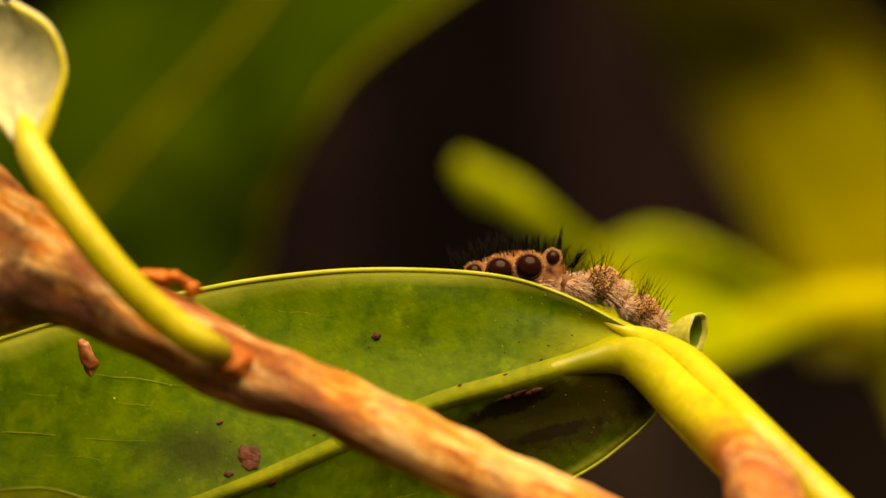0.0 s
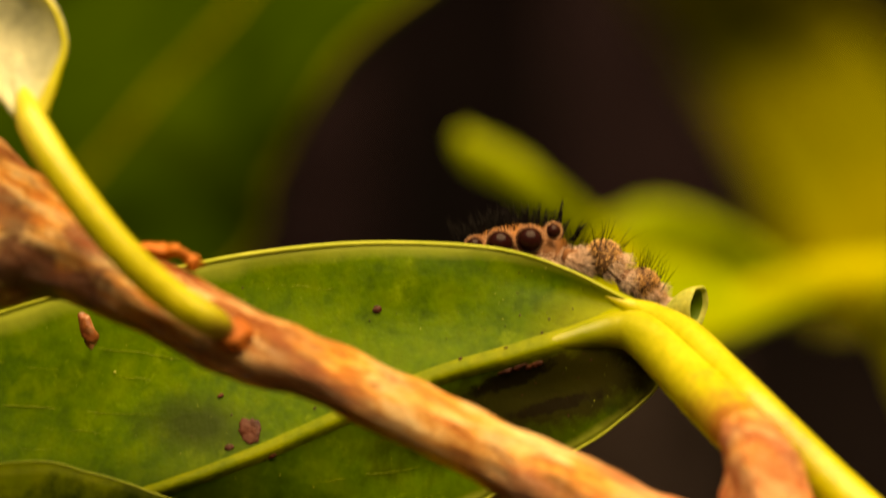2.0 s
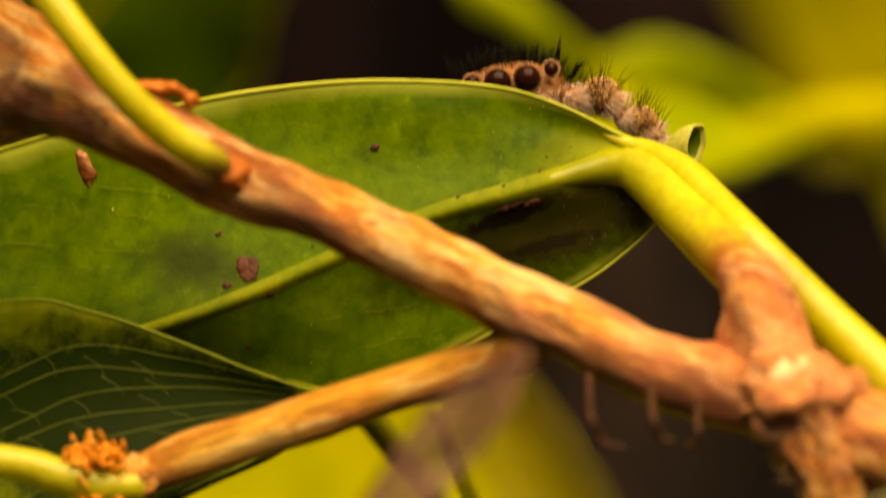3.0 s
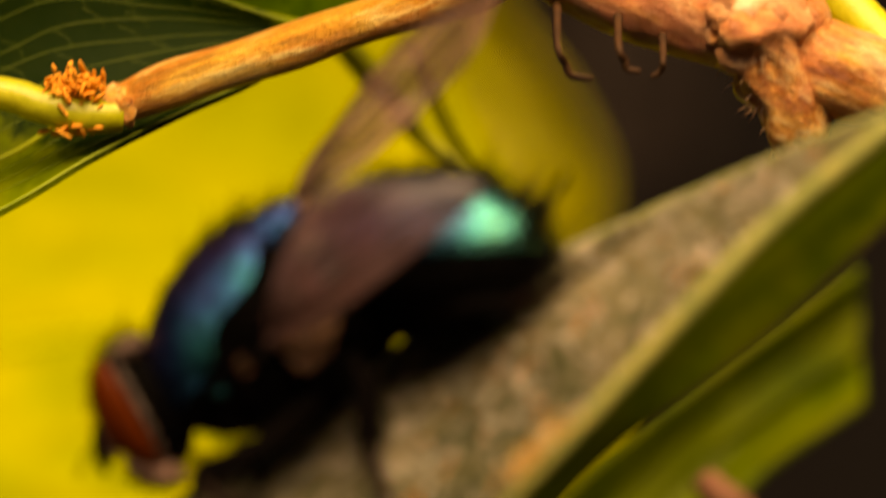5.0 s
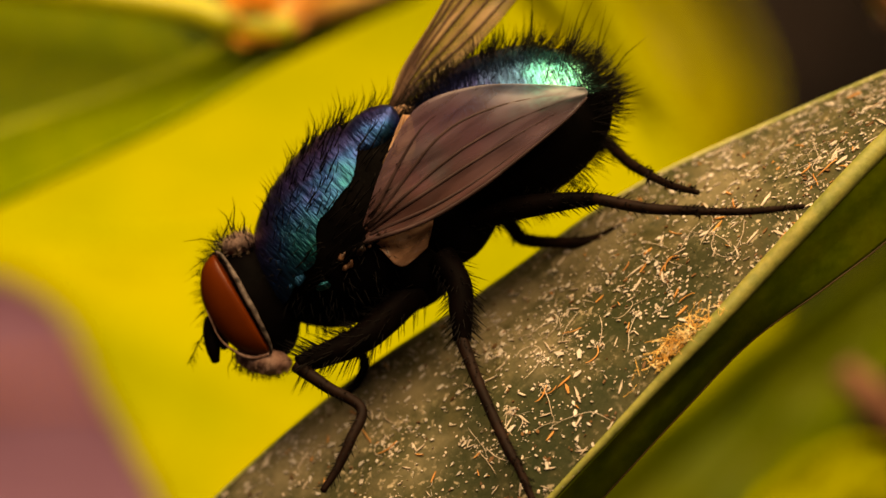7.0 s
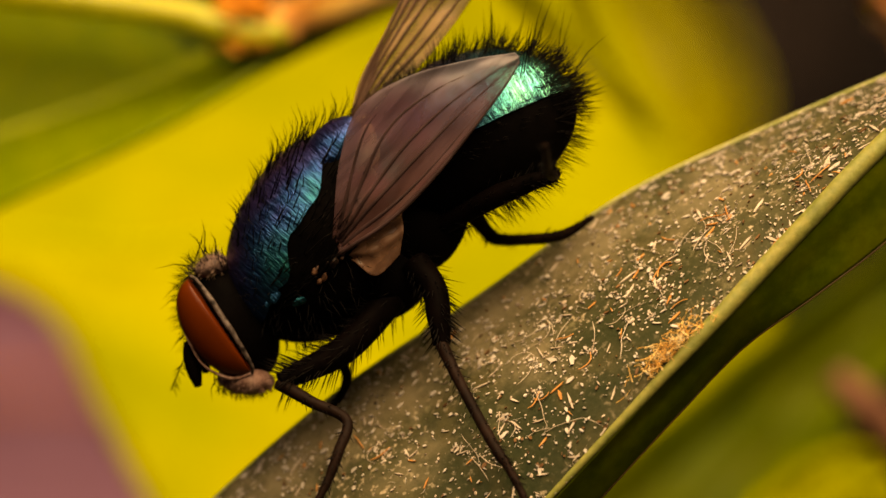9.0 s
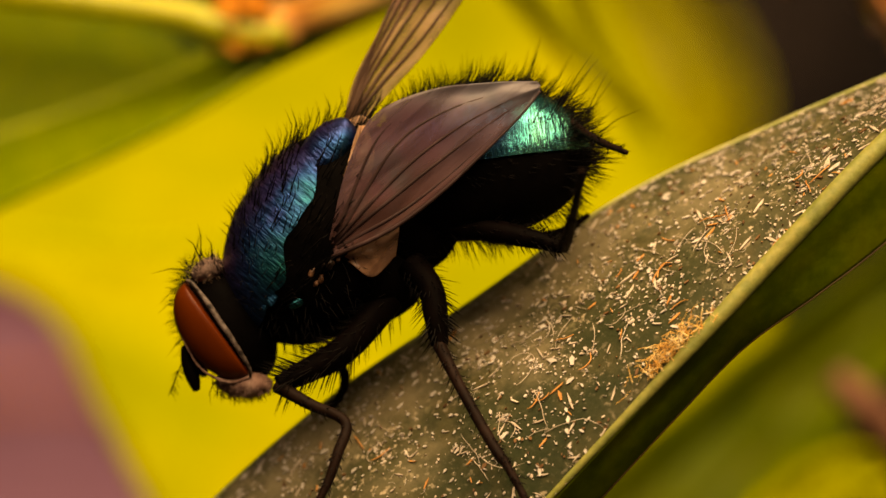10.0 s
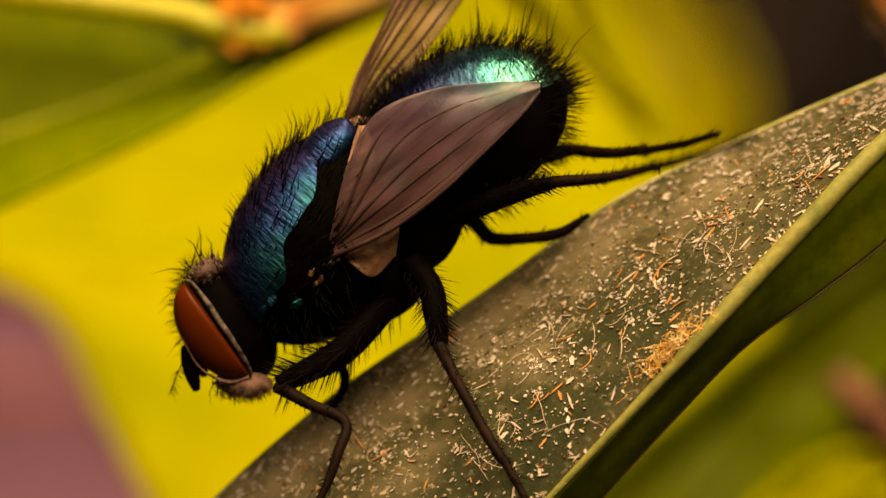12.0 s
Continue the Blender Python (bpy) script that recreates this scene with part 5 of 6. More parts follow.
WING = membrane("wing_membrane", (0.215, 0.135, 0.168), 0.66, 0.3, (0.21, 0.105, 0.10), (0.31, 0.275, 0.315))
WING_CLEAR = membrane("wing_clear", (0.52, 0.31, 0.24), 0.53)
CALYPTER = membrane("calypter_amber", (0.52, 0.31, 0.19), 0.8)
WING_FLAP = membrane("wing_flap_amber", (0.40, 0.22, 0.14), 0.6)
WING_ROOT = plain("wing_root_brown", [(0.4, (0.008, 0.004, 0.003)), (0.58, (0.06, 0.026, 0.014)), (0.78, (0.18, 0.09, 0.05))], 3000, 0.5, relief=0.04)
NEAR_VEIN = plain("near_wing_vein", [(0.3, (0.018, 0.009, 0.009)), (0.7, (0.048, 0.025, 0.025))], 2000, 0.5, relief=0)
WING_VEIN = plain("wing_vein", [(0.3, (0.03, 0.015, 0.01)), (0.7, (0.07, 0.035, 0.02))], 2000, 0.5, relief=0)


def f(u, v, d=0.0):
    """A place in the fly's own space, whose origin lies at its feet."""
    return Vector((u - 7.5, d, 8.8 - v)) * MM


AXIS, BACKWARD = (0.6, 0, 0.8), Vector((0.6, 0, 0.8))
DORSAL = (-0.70, -0.42, 0.54)


def on_front(m, at):
    """The place and outward normal on the near face of the body m, at the x and z of a point."""
    inv = m.inverted()
    p, q = inv @ Vector((at.x, 0, at.z)), inv.to_3x3() @ Vector((0, 1, 0))
    a, b, c = q.dot(q), p.dot(q), p.dot(p) - 1
    y = (-b - math.sqrt(max(0.0, b * b - a * c))) / a
    local = p + q * y
    return Vector((at.x, y, at.z)), (inv.to_3x3().transposed() @ local).normalized()


def hairy_leg(name, pts, radii, parent, rng, label="", bristles=60, length=0.25, mat=None):
    leg = tube(name, pts, radii, mat or LEG, parent, label, segs=12, n=8 * len(pts), rough=0.02)
    c = spline([(*p, r) for p, r in zip(pts, radii)], 60)
    data = ([], [])
    for _ in range(bristles * 2):
        i = rng.randrange(58)
        tan = Vector(c[i + 1][:3] - c[i][:3]).normalized()
        out = (tan.orthogonal().normalized() * 1).copy()
        out.rotate(Matrix.Rotation(rng.uniform(0, 2 * math.pi), 3, tan))
        root = Vector(c[i][:3]) + out * c[i][3] * MM * 0.9
        spike(data, root, root + (out * 0.75 + tan * 0.7) * length * rng.uniform(0.4, 1.1) * MM, 0.012)
    link("bristles", *data, BLACK, leg)["kind"] = "stuff"
    return leg


def fly():
    body = thing("blow_fly", "blue-green metallic blow fly with red eyes standing on the dusty leaf", "fly", lower(7.5, 8.8, 0))
    rng = random.Random(41)
    th = frame_matrix(f(5.75, 4.1, 0), AXIS, DORSAL, (2.2, 1.5, 1.6))
    thorax = link("thorax", *blob_data(th, 40, 28, 0.05, 1500.0), CUTICLE, body, "black underside of the thorax")
    side_sign = 1 if (th.to_3x3() @ Vector((0, 1, 0))).y < 0 else -1
    plate_v, plate_f = [], []
    for i in range(61):
        x = -0.95 + 1.40 * i / 60
        r = math.sqrt(1 - x * x)
        span = radians(55 - 12 * max(0.0, x) ** 2 - 10 * max(0.0, -x - 0.6))
        groove = 1.025 - 0.010 * math.exp(-((x + 0.12) / 0.025) ** 2)
        near_span = radians(46 + 22 * max(0.0, -x) - 10 * max(0.0, x))
        near_span *= 1 - 0.35 * max(0.0, (x - 0.18) / 0.27) ** 2
        span += 0.16 * noise.noise(Vector((x * 3.2, 0, 1))) + 0.08 * noise.noise(Vector((x * 9, 0, 5)))
        for j in range(65):
            w = (2 * j / 64 - 1)
            w *= near_span * (1 + 0.25 * noise.noise(Vector((x * 3.2, 2, 1)))) if w * side_sign > 0 else span
            plate_v.append(th @ (Vector((x, r * math.sin(w), r * math.cos(w))) * groove))
    for i in range(60):
        for j in range(64):
            plate_f.append((i * 65 + j, (i + 1) * 65 + j, (i + 1) * 65 + j + 1, i * 65 + j + 1))
    link("scutum", plate_v, plate_f, SCUTUM, thorax, "blue-green metallic back plate")
    blob("scutellum", f(5.76, 2.56, -0.66), (0.70, -0.05, 0.78), DORSAL, (0.68, 0.50, 0.36), SCUTUM, thorax, "purple-blue scutellum", rough=0.04, freq=3000.0, power=0.8, nu=40, nv=28)
    for u, v, along, size in ((4.83, 5.13, (0.2, 0, 1), (0.20, 0.10, 0.04)), (5.26, 5.28, (1, 0, 0.5), (0.15, 0.08, 0.04)), (4.46, 5.42, (1, 0, -0.8), (0.19, 0.08, 0.04)), (4.70, 5.30, (0.4, 0, 1), (0.12, 0.07, 0.04))):
        place, out = on_front(th, f(u, v))
        blob("side_plate", place, along, out, size, SCUTUM, thorax, "teal metallic side plate", rough=0.02, freq=4000.0, nu=20, nv=14)
    for u, v, size in ((5.55, 4.70, 0.10), (5.60, 4.92, 0.07), (5.70, 4.80, 0.08), (5.88, 4.56, 0.10), (6.02, 4.44, 0.08)):
        place, out = on_front(th, f(u, v))
        blob("wing_hinge", place, (0.5, 0, 1), out, (size * 1.0, size * 0.55, 0.05), WING_ROOT, thorax, "brown knobbly wing hinge", rough=0.05, freq=5000.0, nu=20, nv=14)
    blob("hind_thorax", f(7.3, 3.95, 0), (0.7, 0, 0.7), (0, 0, 1), (0.95, 1.05, 0.85), CUTICLE, thorax, rough=0.05)
    blob("breast", f(6.75, 4.85, 0), (0.7, 0, 0.6), (0, 0, 1), (0.9, 1.05, 0.78), CUTICLE, thorax, rough=0.05)
    link("long_bristles", *fur_on(th, 230, 0.72, 0.015, rng, Vector((0.75, -0.35, 1.0)), lambda a, n: a.z > 0.15 and n.y < -0.2 and a.x < 0.6, spread=0.22), BLACK, thorax)["kind"] = "stuff"
    link("back_bristles", *fur_on(th, 360, 0.66, 0.013, rng, BACKWARD * 1.9, lambda a, n: a.z > 0.0 and n.y > -0.5, spread=0.3), BLACK, thorax)["kind"] = "stuff"
    link("side_bristles", *fur_on(th, 420, 0.34, 0.012, rng, (0.2, -0.3, -0.5), lambda a, n: a.z < 0.25 and n.y < 0.5, spread=0.4), BLACK, thorax)["kind"] = "stuff"
    # head
    hm = frame_matrix(f(4.05, 5.7, 0), (0.5, 0, -0.85), (-0.85, 0, -0.5), (1.13, 0.92, 0.70))
    head = link("head", *blob_data(hm, 32, 22, 0.04, 2500.0), CUTICLE, body, "bristly black head")
    for side in (-1, 1):
        em = frame_matrix(f(3.80, 5.78, side * 0.58), (0.58, 0, -0.815), (-0.815, 0, -0.58), (1.01, 0.48, 0.62))
        ev, ef = [], []
        for i in range(29):
            a = math.pi * i / 28
            for j in range(40):
                w = 2 * math.pi * j / 40
                up = math.sin(a) * math.sin(w)
                ev.append(em @ Vector((math.cos(a), math.sin(a) ** 0.8 * math.cos(w), up if up > 0 else up * 0.10)))
        for i in range(28):
            for j in range(40):
                k = (j + 1) % 40
                ef.append((i * 40 + j, (i + 1) * 40 + j, (i + 1) * 40 + k, i * 40 + k))
        link("compound_eye", ev, ef, FLY_EYE, head, "large red-brown compound eye")
        tube("eye_rim", [f(3.28, 4.88, side * 0.70), f(3.38, 4.94, side * 0.84), f(3.67, 5.31, side * 0.90), f(3.91, 5.67, side * 0.92), f(4.15, 6.02, side * 0.90), f(4.39, 6.45, side * 0.80), f(4.41, 6.62, side * 0.68)],
             [0.02, 0.035, 0.05, 0.052, 0.046, 0.036, 0.025], SILVER, head, "silver eye border mottled with black", segs=14, n=60, rough=0.012, freq=6000.0)
        tube("lower_rim", [f(3.20, 5.95, side * 0.72), f(3.48, 6.42, side * 0.72), f(3.80, 6.64, side * 0.72), f(4.10, 6.71, side * 0.72), f(4.38, 6.62, side * 0.72)], [0.010, 0.016, 0.028, 0.035, 0.03], CHEEK, head, "pale skin under the eye", segs=10, n=40)
    cm = frame_matrix(f(4.28, 6.76, -0.30), (1, 0, -0.08), (0, 0, 1), (0.52, 0.42, 0.26))
    link("cheek", *blob_data(cm, 36, 24, 0.03, 5000.0), CHEEK, head, "pinkish pale furrowed cheek")
    link("cheek_hairs", *fur_on(cm, 260, 0.10, 0.008, rng, (0.1, -0.2, -1.2), lambda a, n: n.y < 0.2, spread=0.15), CHEEK, head)["kind"] = "stuff"
    bm = frame_matrix(f(3.64, 4.72, -0.30), (0.8, 0, 0.35), (-0.3, 0, 1), (0.31, 0.42, 0.21))
    link("brow", *blob_data(bm, 48, 32, 0.03, 3000.0), CROWN, head, "greyish pink crown plate")
    link("brow_hairs", *fur_on(bm, 110, 0.16, 0.007, rng, (-0.4, -0.2, 0.3)), BROW_HAIR, head, "pale brown hairs on the crown")["kind"] = "stuff"
    for u, v, y in ((3.22, 6.08, -0.46), (3.34, 5.86, 0.05)):
        tube("antenna", [f(u, v, y), f(u + 0.05, v + 0.26, y), f(u + 0.15, v + 0.56, y), f(u + 0.22, v + 0.80, y)], [0.06, 0.12, 0.13, 0.07], LEG, head, segs=12, n=16)
    ar = ([], [])
    shaft = [f(3.17, 6.40, -0.5), f(3.06, 6.62, -0.52), f(2.96, 6.98, -0.5)]
    spike(ar, shaft[0], shaft[2], 0.014, Vector((-0.02, 0, -0.01)) * MM)
    for k in range(34):
        q = rng.uniform(0.05, 0.9)
        root = shaft[0].lerp(shaft[2], q)
        spike(ar, root, root + Vector((rng.choice((-1, 1)) * rng.uniform(0.08, 0.2) * (1 - 0.5 * q), rng.gauss(0, 0.04), -rng.uniform(0.08, 0.2))) * MM, 0.006)
    link("arista", *ar, BLACK, head, "feathery antenna bristle")
    link("bristles", *fur_on(hm, 260, 0.36, 0.009, rng, (-0.2, 0, 0.2), lambda a, n: n.x < 0.1 and abs(n.y) < 0.75), BLACK, head)["kind"] = "stuff"
    face = ([], [])
    for k in range(150):
        q = rng.random()
        root = f(3.36 - 0.22 * math.sin(math.pi * q) + 0.10 * q + rng.gauss(0, 0.03), 4.72 + 1.5 * q, rng.uniform(-0.6, 0.2))
        way = Vector((-rng.uniform(0.16, 0.40), rng.uniform(-0.1, 0.1), rng.gauss(-0.02, 0.10) + 0.22 * (0.35 - q))) * MM
        spike(face, root, root + way, 0.009, Vector((0, 0, 0.05)) * MM)
    for (u0, v0), (u1, v1) in (((3.32, 4.72), (2.60, 4.78)), ((3.34, 4.66), (3.52, 3.98)), ((3.30, 4.86), (2.74, 5.36)), ((3.52, 4.46), (3.46, 3.86)), ((3.74, 4.50), (3.60, 4.08)), ((3.28, 5.1), (2.72, 5.52)), ((3.5, 4.5), (3.20, 4.1))):
        spike(face, f(u0, v0, -0.5), f(u1, v1, -0.6), 0.016, Vector((0.03, 0, 0.06)) * MM)
    for k in range(46):
        u = rng.uniform(3.30, 3.95)
        v = 4.72 - 0.27 * math.sqrt(max(0.0, 1 - ((u - 3.64) / 0.36) ** 2)) + rng.uniform(0, 0.35)
        root = f(u, v, -0.62)
        spike(face, root, root + Vector((rng.gauss(-0.05, 0.10), -0.12, rng.uniform(0.12, 0.34))) * MM, 0.010, Vector((-0.03, 0, 0)) * MM)
    link("face_bristles", *face, BLACK, head)["kind"] = "stuff"
    whisk = ([], [])
    for k in range(60):
        u = rng.uniform(3.78, 4.72)
        v = 6.98 + 0.06 * math.sin((u - 3.78) / 0.94 * math.pi) - 0.12 * abs(u - 4.25)
        spike(whisk, f(u, v - 0.04, -0.4), f(u + rng.gauss(0.02, 0.06), v + rng.uniform(0.06, 0.16), -0.5), 0.009)
    for (u0, v0), (u1, v1) in (((3.75, 6.72), (3.70, 7.16)), ((3.72, 6.66), (3.84, 6.98)), ((3.9, 6.9), (3.74, 7.02))):
        spike(whisk, f(u0, v0, -0.4), f(u1, v1, -0.5), 0.013, Vector((-0.06, 0, 0)) * MM)
    link("beard", *whisk, BLACK, head)
    # abdomen, hinged at the waist
    hinge = f(6.9, 3.3, 0)
    ab = frame_matrix(f(8.2, 2.40, 0) - hinge, (0.86, 0, 0.5), (-0.47, -0.35, 0.81), (2.08, 1.5, 1.56))
    core_v, core_f = blob_data(Matrix.Diagonal((0.99, 0.97, 0.97, 1)), 40, 30)
    flat = ab @ Matrix.Diagonal((1, 1, 0.82, 1))
    abdomen = link("abdomen", [(flat if v.z < 0 else ab) @ v for v in map(Vector, core_v)], core_f, CUTICLE, body, "black core of the abdomen with a flattened belly")
    abdomen.location = hinge
    flank = 1 if (ab.to_3x3() @ Vector((0, 1, 0))).y < 0 else -1
    for x0, x1 in ((-0.95, -0.42), (-0.42, 0.08), (0.08, 0.56), (0.56, 0.97)):
        vv, ff = [], []
        for i in range(13):
            x = x0 + (x1 - x0 + 0.03) * i / 12
            r = math.sqrt(max(0.02, 1 - x * x)) * (1.0 + 0.02 * i / 12)
            for j in range(48):
                w = j / 23.5 - 1
                # Plates end early; the black core below stands in for unlit flanks.
                w = math.pi * (0.5 - flank * (0.345 if w > 0 else 0.42) * w)
                vv.append(ab @ Vector((x, r * math.cos(w), r * math.sin(w))))
        for i in range(12):
            for j in range(47):
                ff.append((i * 48 + j, i * 48 + j + 1, (i + 1) * 48 + j + 1, (i + 1) * 48 + j))
        link("tergite", vv, ff, TERGITE, abdomen, "shiny green-blue abdominal plate")
    link("bristles", *fur_on(ab, 700, 0.50, 0.010, rng, (0.5, 0, 0.2), lambda a, n: a.x > -0.7 and a.z > -0.1 and (abs(n.y) < 0.42 or a.x > 0.8), spread=0.22), BLACK, abdomen)["kind"] = "stuff"
    link("belly_bristles", *fur_on(flat, 330, 0.42, 0.010, rng, (0.5, 0, -0.1), lambda a, n: a.x > -0.7 and a.z < 0 and abs(n.y) < 0.5, spread=0.22), BLACK, abdomen)["kind"] = "stuff"
    link("short_bristles", *fur_on(ab, 420, 0.16, 0.010, rng, (0.9, 0, 0.2), lambda a, n: n.y < 0.1 and a.z > 0.2, spread=0.15), BLACK, abdomen)["kind"] = "stuff"
    link("tail_bristles", *fur_on(ab, 70, 0.6, 0.015, rng, (0.5, 0, 0.1), lambda a, n: a.x > 0.72 and a.z > -0.15, spread=0.3), BLACK, abdomen)["kind"] = "stuff"
    link("long_tail_bristles", *fur_on(ab, 22, 1.0, 0.014, rng, (0.1, 0, 0.8), lambda a, n: a.x > 0.45 and n.z > 0.55, spread=0.2), BLACK, abdomen)["kind"] = "stuff"
    # wings
    root = f(5.9, 4.2, -1.5)
    near = Blade([p - root for p in (f(5.85, 4.1, -1.5), f(6.18, 2.8, -1.7), f(6.66, 1.88, -1.75), f(7.6, 1.44, -1.75), f(8.7, 1.30, -1.7), f(9.56, 1.28, -1.6))],
                 [p - root for p in (f(5.9, 4.2, -1.5), f(6.65, 3.3, -1.75), f(7.4, 2.55, -1.8), f(8.25, 1.98, -1.8), f(9.05, 1.6, -1.75), f(9.62, 1.36, -1.6))],
                 [p - root for p in (f(5.95, 4.4, -1.5), f(6.95, 3.92, -1.75), f(7.85, 3.25, -1.8), f(8.65, 2.5, -1.8), f(9.3, 1.85, -1.7), f(9.6, 1.45, -1.6))], 0.02, 0.06, 4.0)
    wing = near.mesh("near_wing", WING, body, 0.008, 50, 24, "smoky brown wing folded over the abdomen")
    wing.location = root
    for stops in (((0.02, -0.1), (0.4, -0.35), (0.9, -0.4)), ((0.02, 0.1), (0.4, 0.1), (0.95, 0.05)), ((0.02, 0.3), (0.4, 0.45), (0.9, 0.5)), ((0.0, 1), (0.5, 1), (0.99, 1)), ((0.02, 0.6), (0.3, 0.8), (0.7, 0.86)),
                  ((0.04, -0.4), (0.25, -0.62), (0.5, -0.72))):
        near.line("wing_vein", stops, [0.046, 0.034, 0.012], NEAR_VEIN, wing, -0.018, 20, 6)
    far_root = f(6.1, 2.05, 0.4)
    far = Blade([p - far_root for p in (f(6.05, 2.1, 0.4), f(6.2, 1.4, 0.5), f(6.6, 0.6, 0.65), f(7.1, -0.4, 0.8), f(7.7, -1.3, 0.9), f(8.7, -2.1, 0.9))],
                [p - far_root for p in (f(6.1, 2.1, 0.4), f(6.5, 1.3, 0.5), f(7.0, 0.5, 0.65), f(7.6, -0.4, 0.8), f(8.1, -1.2, 0.9), f(8.8, -2.1, 0.9))],
                [p - far_root for p in (f(6.3, 2.15, 0.4), f(6.95, 1.5, 0.5), f(7.6, 0.75, 0.65), f(8.2, -0.1, 0.8), f(8.7, -1.0, 0.9), f(8.9, -2.0, 0.9))], 0.05, 0.05, 9.0)
    fw = far.mesh("far_wing", WING_CLEAR, body, 0.008, 40, 20, "clear veined wing held up")
    fw.location = far_root
    for w in (-0.98, -0.7, -0.35, 0.05, 0.4, 0.75):
        far.line("wing_vein", ((0.0, w * 0.5), (0.4, w * 0.9), (0.95, w)), [0.05, 0.03, 0.014], WING_VEIN, fw, 0.004, 20, 6)
    for c, along, size, lab in ((f(6.35, 3.35, -1.35), (0.2, 0, 1), (0.5, 0.28, 0.05), ""), (f(6.3, 2.35, -0.2), (0.4, 0, 0.8), (0.4, 0.3, 0.08), "")):
        blob("calypter", c, along, (0.1, -1, 0.3), size, CALYPTER, body, lab, rough=0.05, freq=2500.0)
    flap = Blade([f(6.05, 4.32, -1.4), f(6.5, 3.95, -1.45), f(7.06, 3.65, -1.4)], [f(6.1, 4.42, -1.4), f(6.60, 4.32, -1.52), f(7.10, 3.98, -1.4)], [f(6.2, 4.50, -1.4), f(6.62, 4.78, -1.44), f(7.04, 4.40, -1.36)], 0.06, 0.05, 2.0)
    alula = Blade([f(5.92, 4.25, -1.3), f(6.0, 3.4, -1.32), f(6.2, 2.65, -1.2), f(6.36, 2.1, -1.0)], [f(6.0, 4.25, -1.3), f(6.18, 3.4, -1.36), f(6.4, 2.65, -1.25), f(6.42, 2.1, -1.0)], [f(6.1, 4.25, -1.3), f(6.4, 3.4, -1.32), f(6.65, 2.65, -1.2), f(6.5, 2.1, -1.0)], 0.05, 0.08, 6.0)
    alula.mesh("alula", CALYPTER, body, 0.012, 24, 12, "brown pleated lobe at the wing root")
    flap.mesh("wing_flap", WING_FLAP, body, 0.012, 20, 14, "amber wing flap")
    for u, v, r in ((5.72, 4.58, 0.05),):
        blob("wing_root", f(u, v, -1.42), (0.6, -0.3, 0.6), (0, -1, 0), (r * 1.4, r * 0.8, r * 0.6), WING_ROOT, body, rough=0.10, freq=4500.0)
    # standing legs
    hairy_leg("front_leg", [f(6.9, 5.2, -0.6), f(6.1, 6.1, -1.0), f(5.4, 6.5, -1.1), f(4.92, 6.72, -1.2)], [0.3, 0.27, 0.22, 0.15], body, rng, "", 120, 0.50)
    hairy_leg("front_shin", [f(4.9, 6.75, -1.2), f(5.5, 7.05, -1.5), f(6.15, 7.35, -1.8), f(6.02, 7.9, -2.1), f(5.85, 8.4, -2.2), f(5.62, 8.85, -2.3)], [0.13, 0.11, 0.1, 0.09, 0.08, 0.06], body, rng, "", 60, 0.16, mat=LEG_BROWN)
    hairy_leg("middle_leg", [f(7.3, 4.6, -0.8), f(7.65, 5.0, -1.1), f(7.75, 5.5, -1.3), f(7.82, 6.0, -1.4)], [0.3, 0.24, 0.22, 0.16], body, rng, "", 70, 0.40)
    hairy_leg("middle_shin", [f(7.8, 5.95, -1.4), f(8.2, 6.7, -2.0), f(8.8, 7.7, -2.7), f(9.05, 8.05, -2.9), f(9.45, 8.75, -3.15)], [0.13, 0.1, 0.1, 0.08, 0.06], body, rng, "", 70, 0.2, mat=LEG_BROWN)
    hairy_leg("far_front_shin", [f(5.6, 6.2, 0.5), f(6.05, 6.6, 0.3), f(6.0, 7.0, 0.1), f(5.75, 7.3, 0.0)], [0.1, 0.1, 0.08, 0.06], body, rng, "", 20, 0.15)
    hairy_leg("far_middle_leg", [f(7.8, 3.2, 0.8), f(8.2, 3.66, 0.9), f(8.5, 4.05, 0.9), f(8.72, 4.22, 0.9), f(9.2, 4.22, 0.8), f(9.9, 4.12, 0.7), f(10.45, 3.78, 0.6)], [0.2, 0.15, 0.13, 0.12, 0.105, 0.10, 0.05], body, rng, "dark brown middle leg", 50, 0.18, mat=LEG_BROWN)
    # hind legs: a thigh hinged at the hip, a shin hinged at the knee
    hips, legs = (f(7.75, 3.9, -0.7), f(7.9, 3.3, 0.6)), []
    for hip, nm in zip(hips, ("near", "far")):
        x = lambda a, b=0.0, c=0.0: Vector((a, b, c)) * MM
        thigh = hairy_leg("hind_thigh", [x(0), x(0.9, 0, 0.08), x(1.9, 0, 0.05), x(2.4)], [0.2, 0.22, 0.17, 0.12], body, rng, "", 90, 0.26)
        shin = hairy_leg("hind_shin", [x(0), x(1.0, 0, -0.06), x(1.9, 0, 0), x(2.0), x(2.9, 0, 0.1), x(3.9, 0, 0.3)], [0.11, 0.1, 0.09, 0.08, 0.07, 0.05], thigh, rng, "", 80, 0.16, mat=LEG_BROWN)
        legs.append((hip, thigh, shin))
    return body, abdomen, hinge, wing, root, fw, far_root, legs


fly_body, fly_abdomen, fly_waist, fly_wing, wing_root, fly_far_wing, far_wing_root, hind_legs = fly()


# ---------------------------------------------------------------- what moves
def aim(origin, target):
    """A pose at origin whose x axis points at target, z kept near up."""
    x = (target - origin).normalized()
    y = Vector((0, 0, 1)).cross(x).normalized()
    z = x.cross(y)
    m = Matrix((x, y, z)).transposed().to_4x4()
    m.translation = origin
    return m


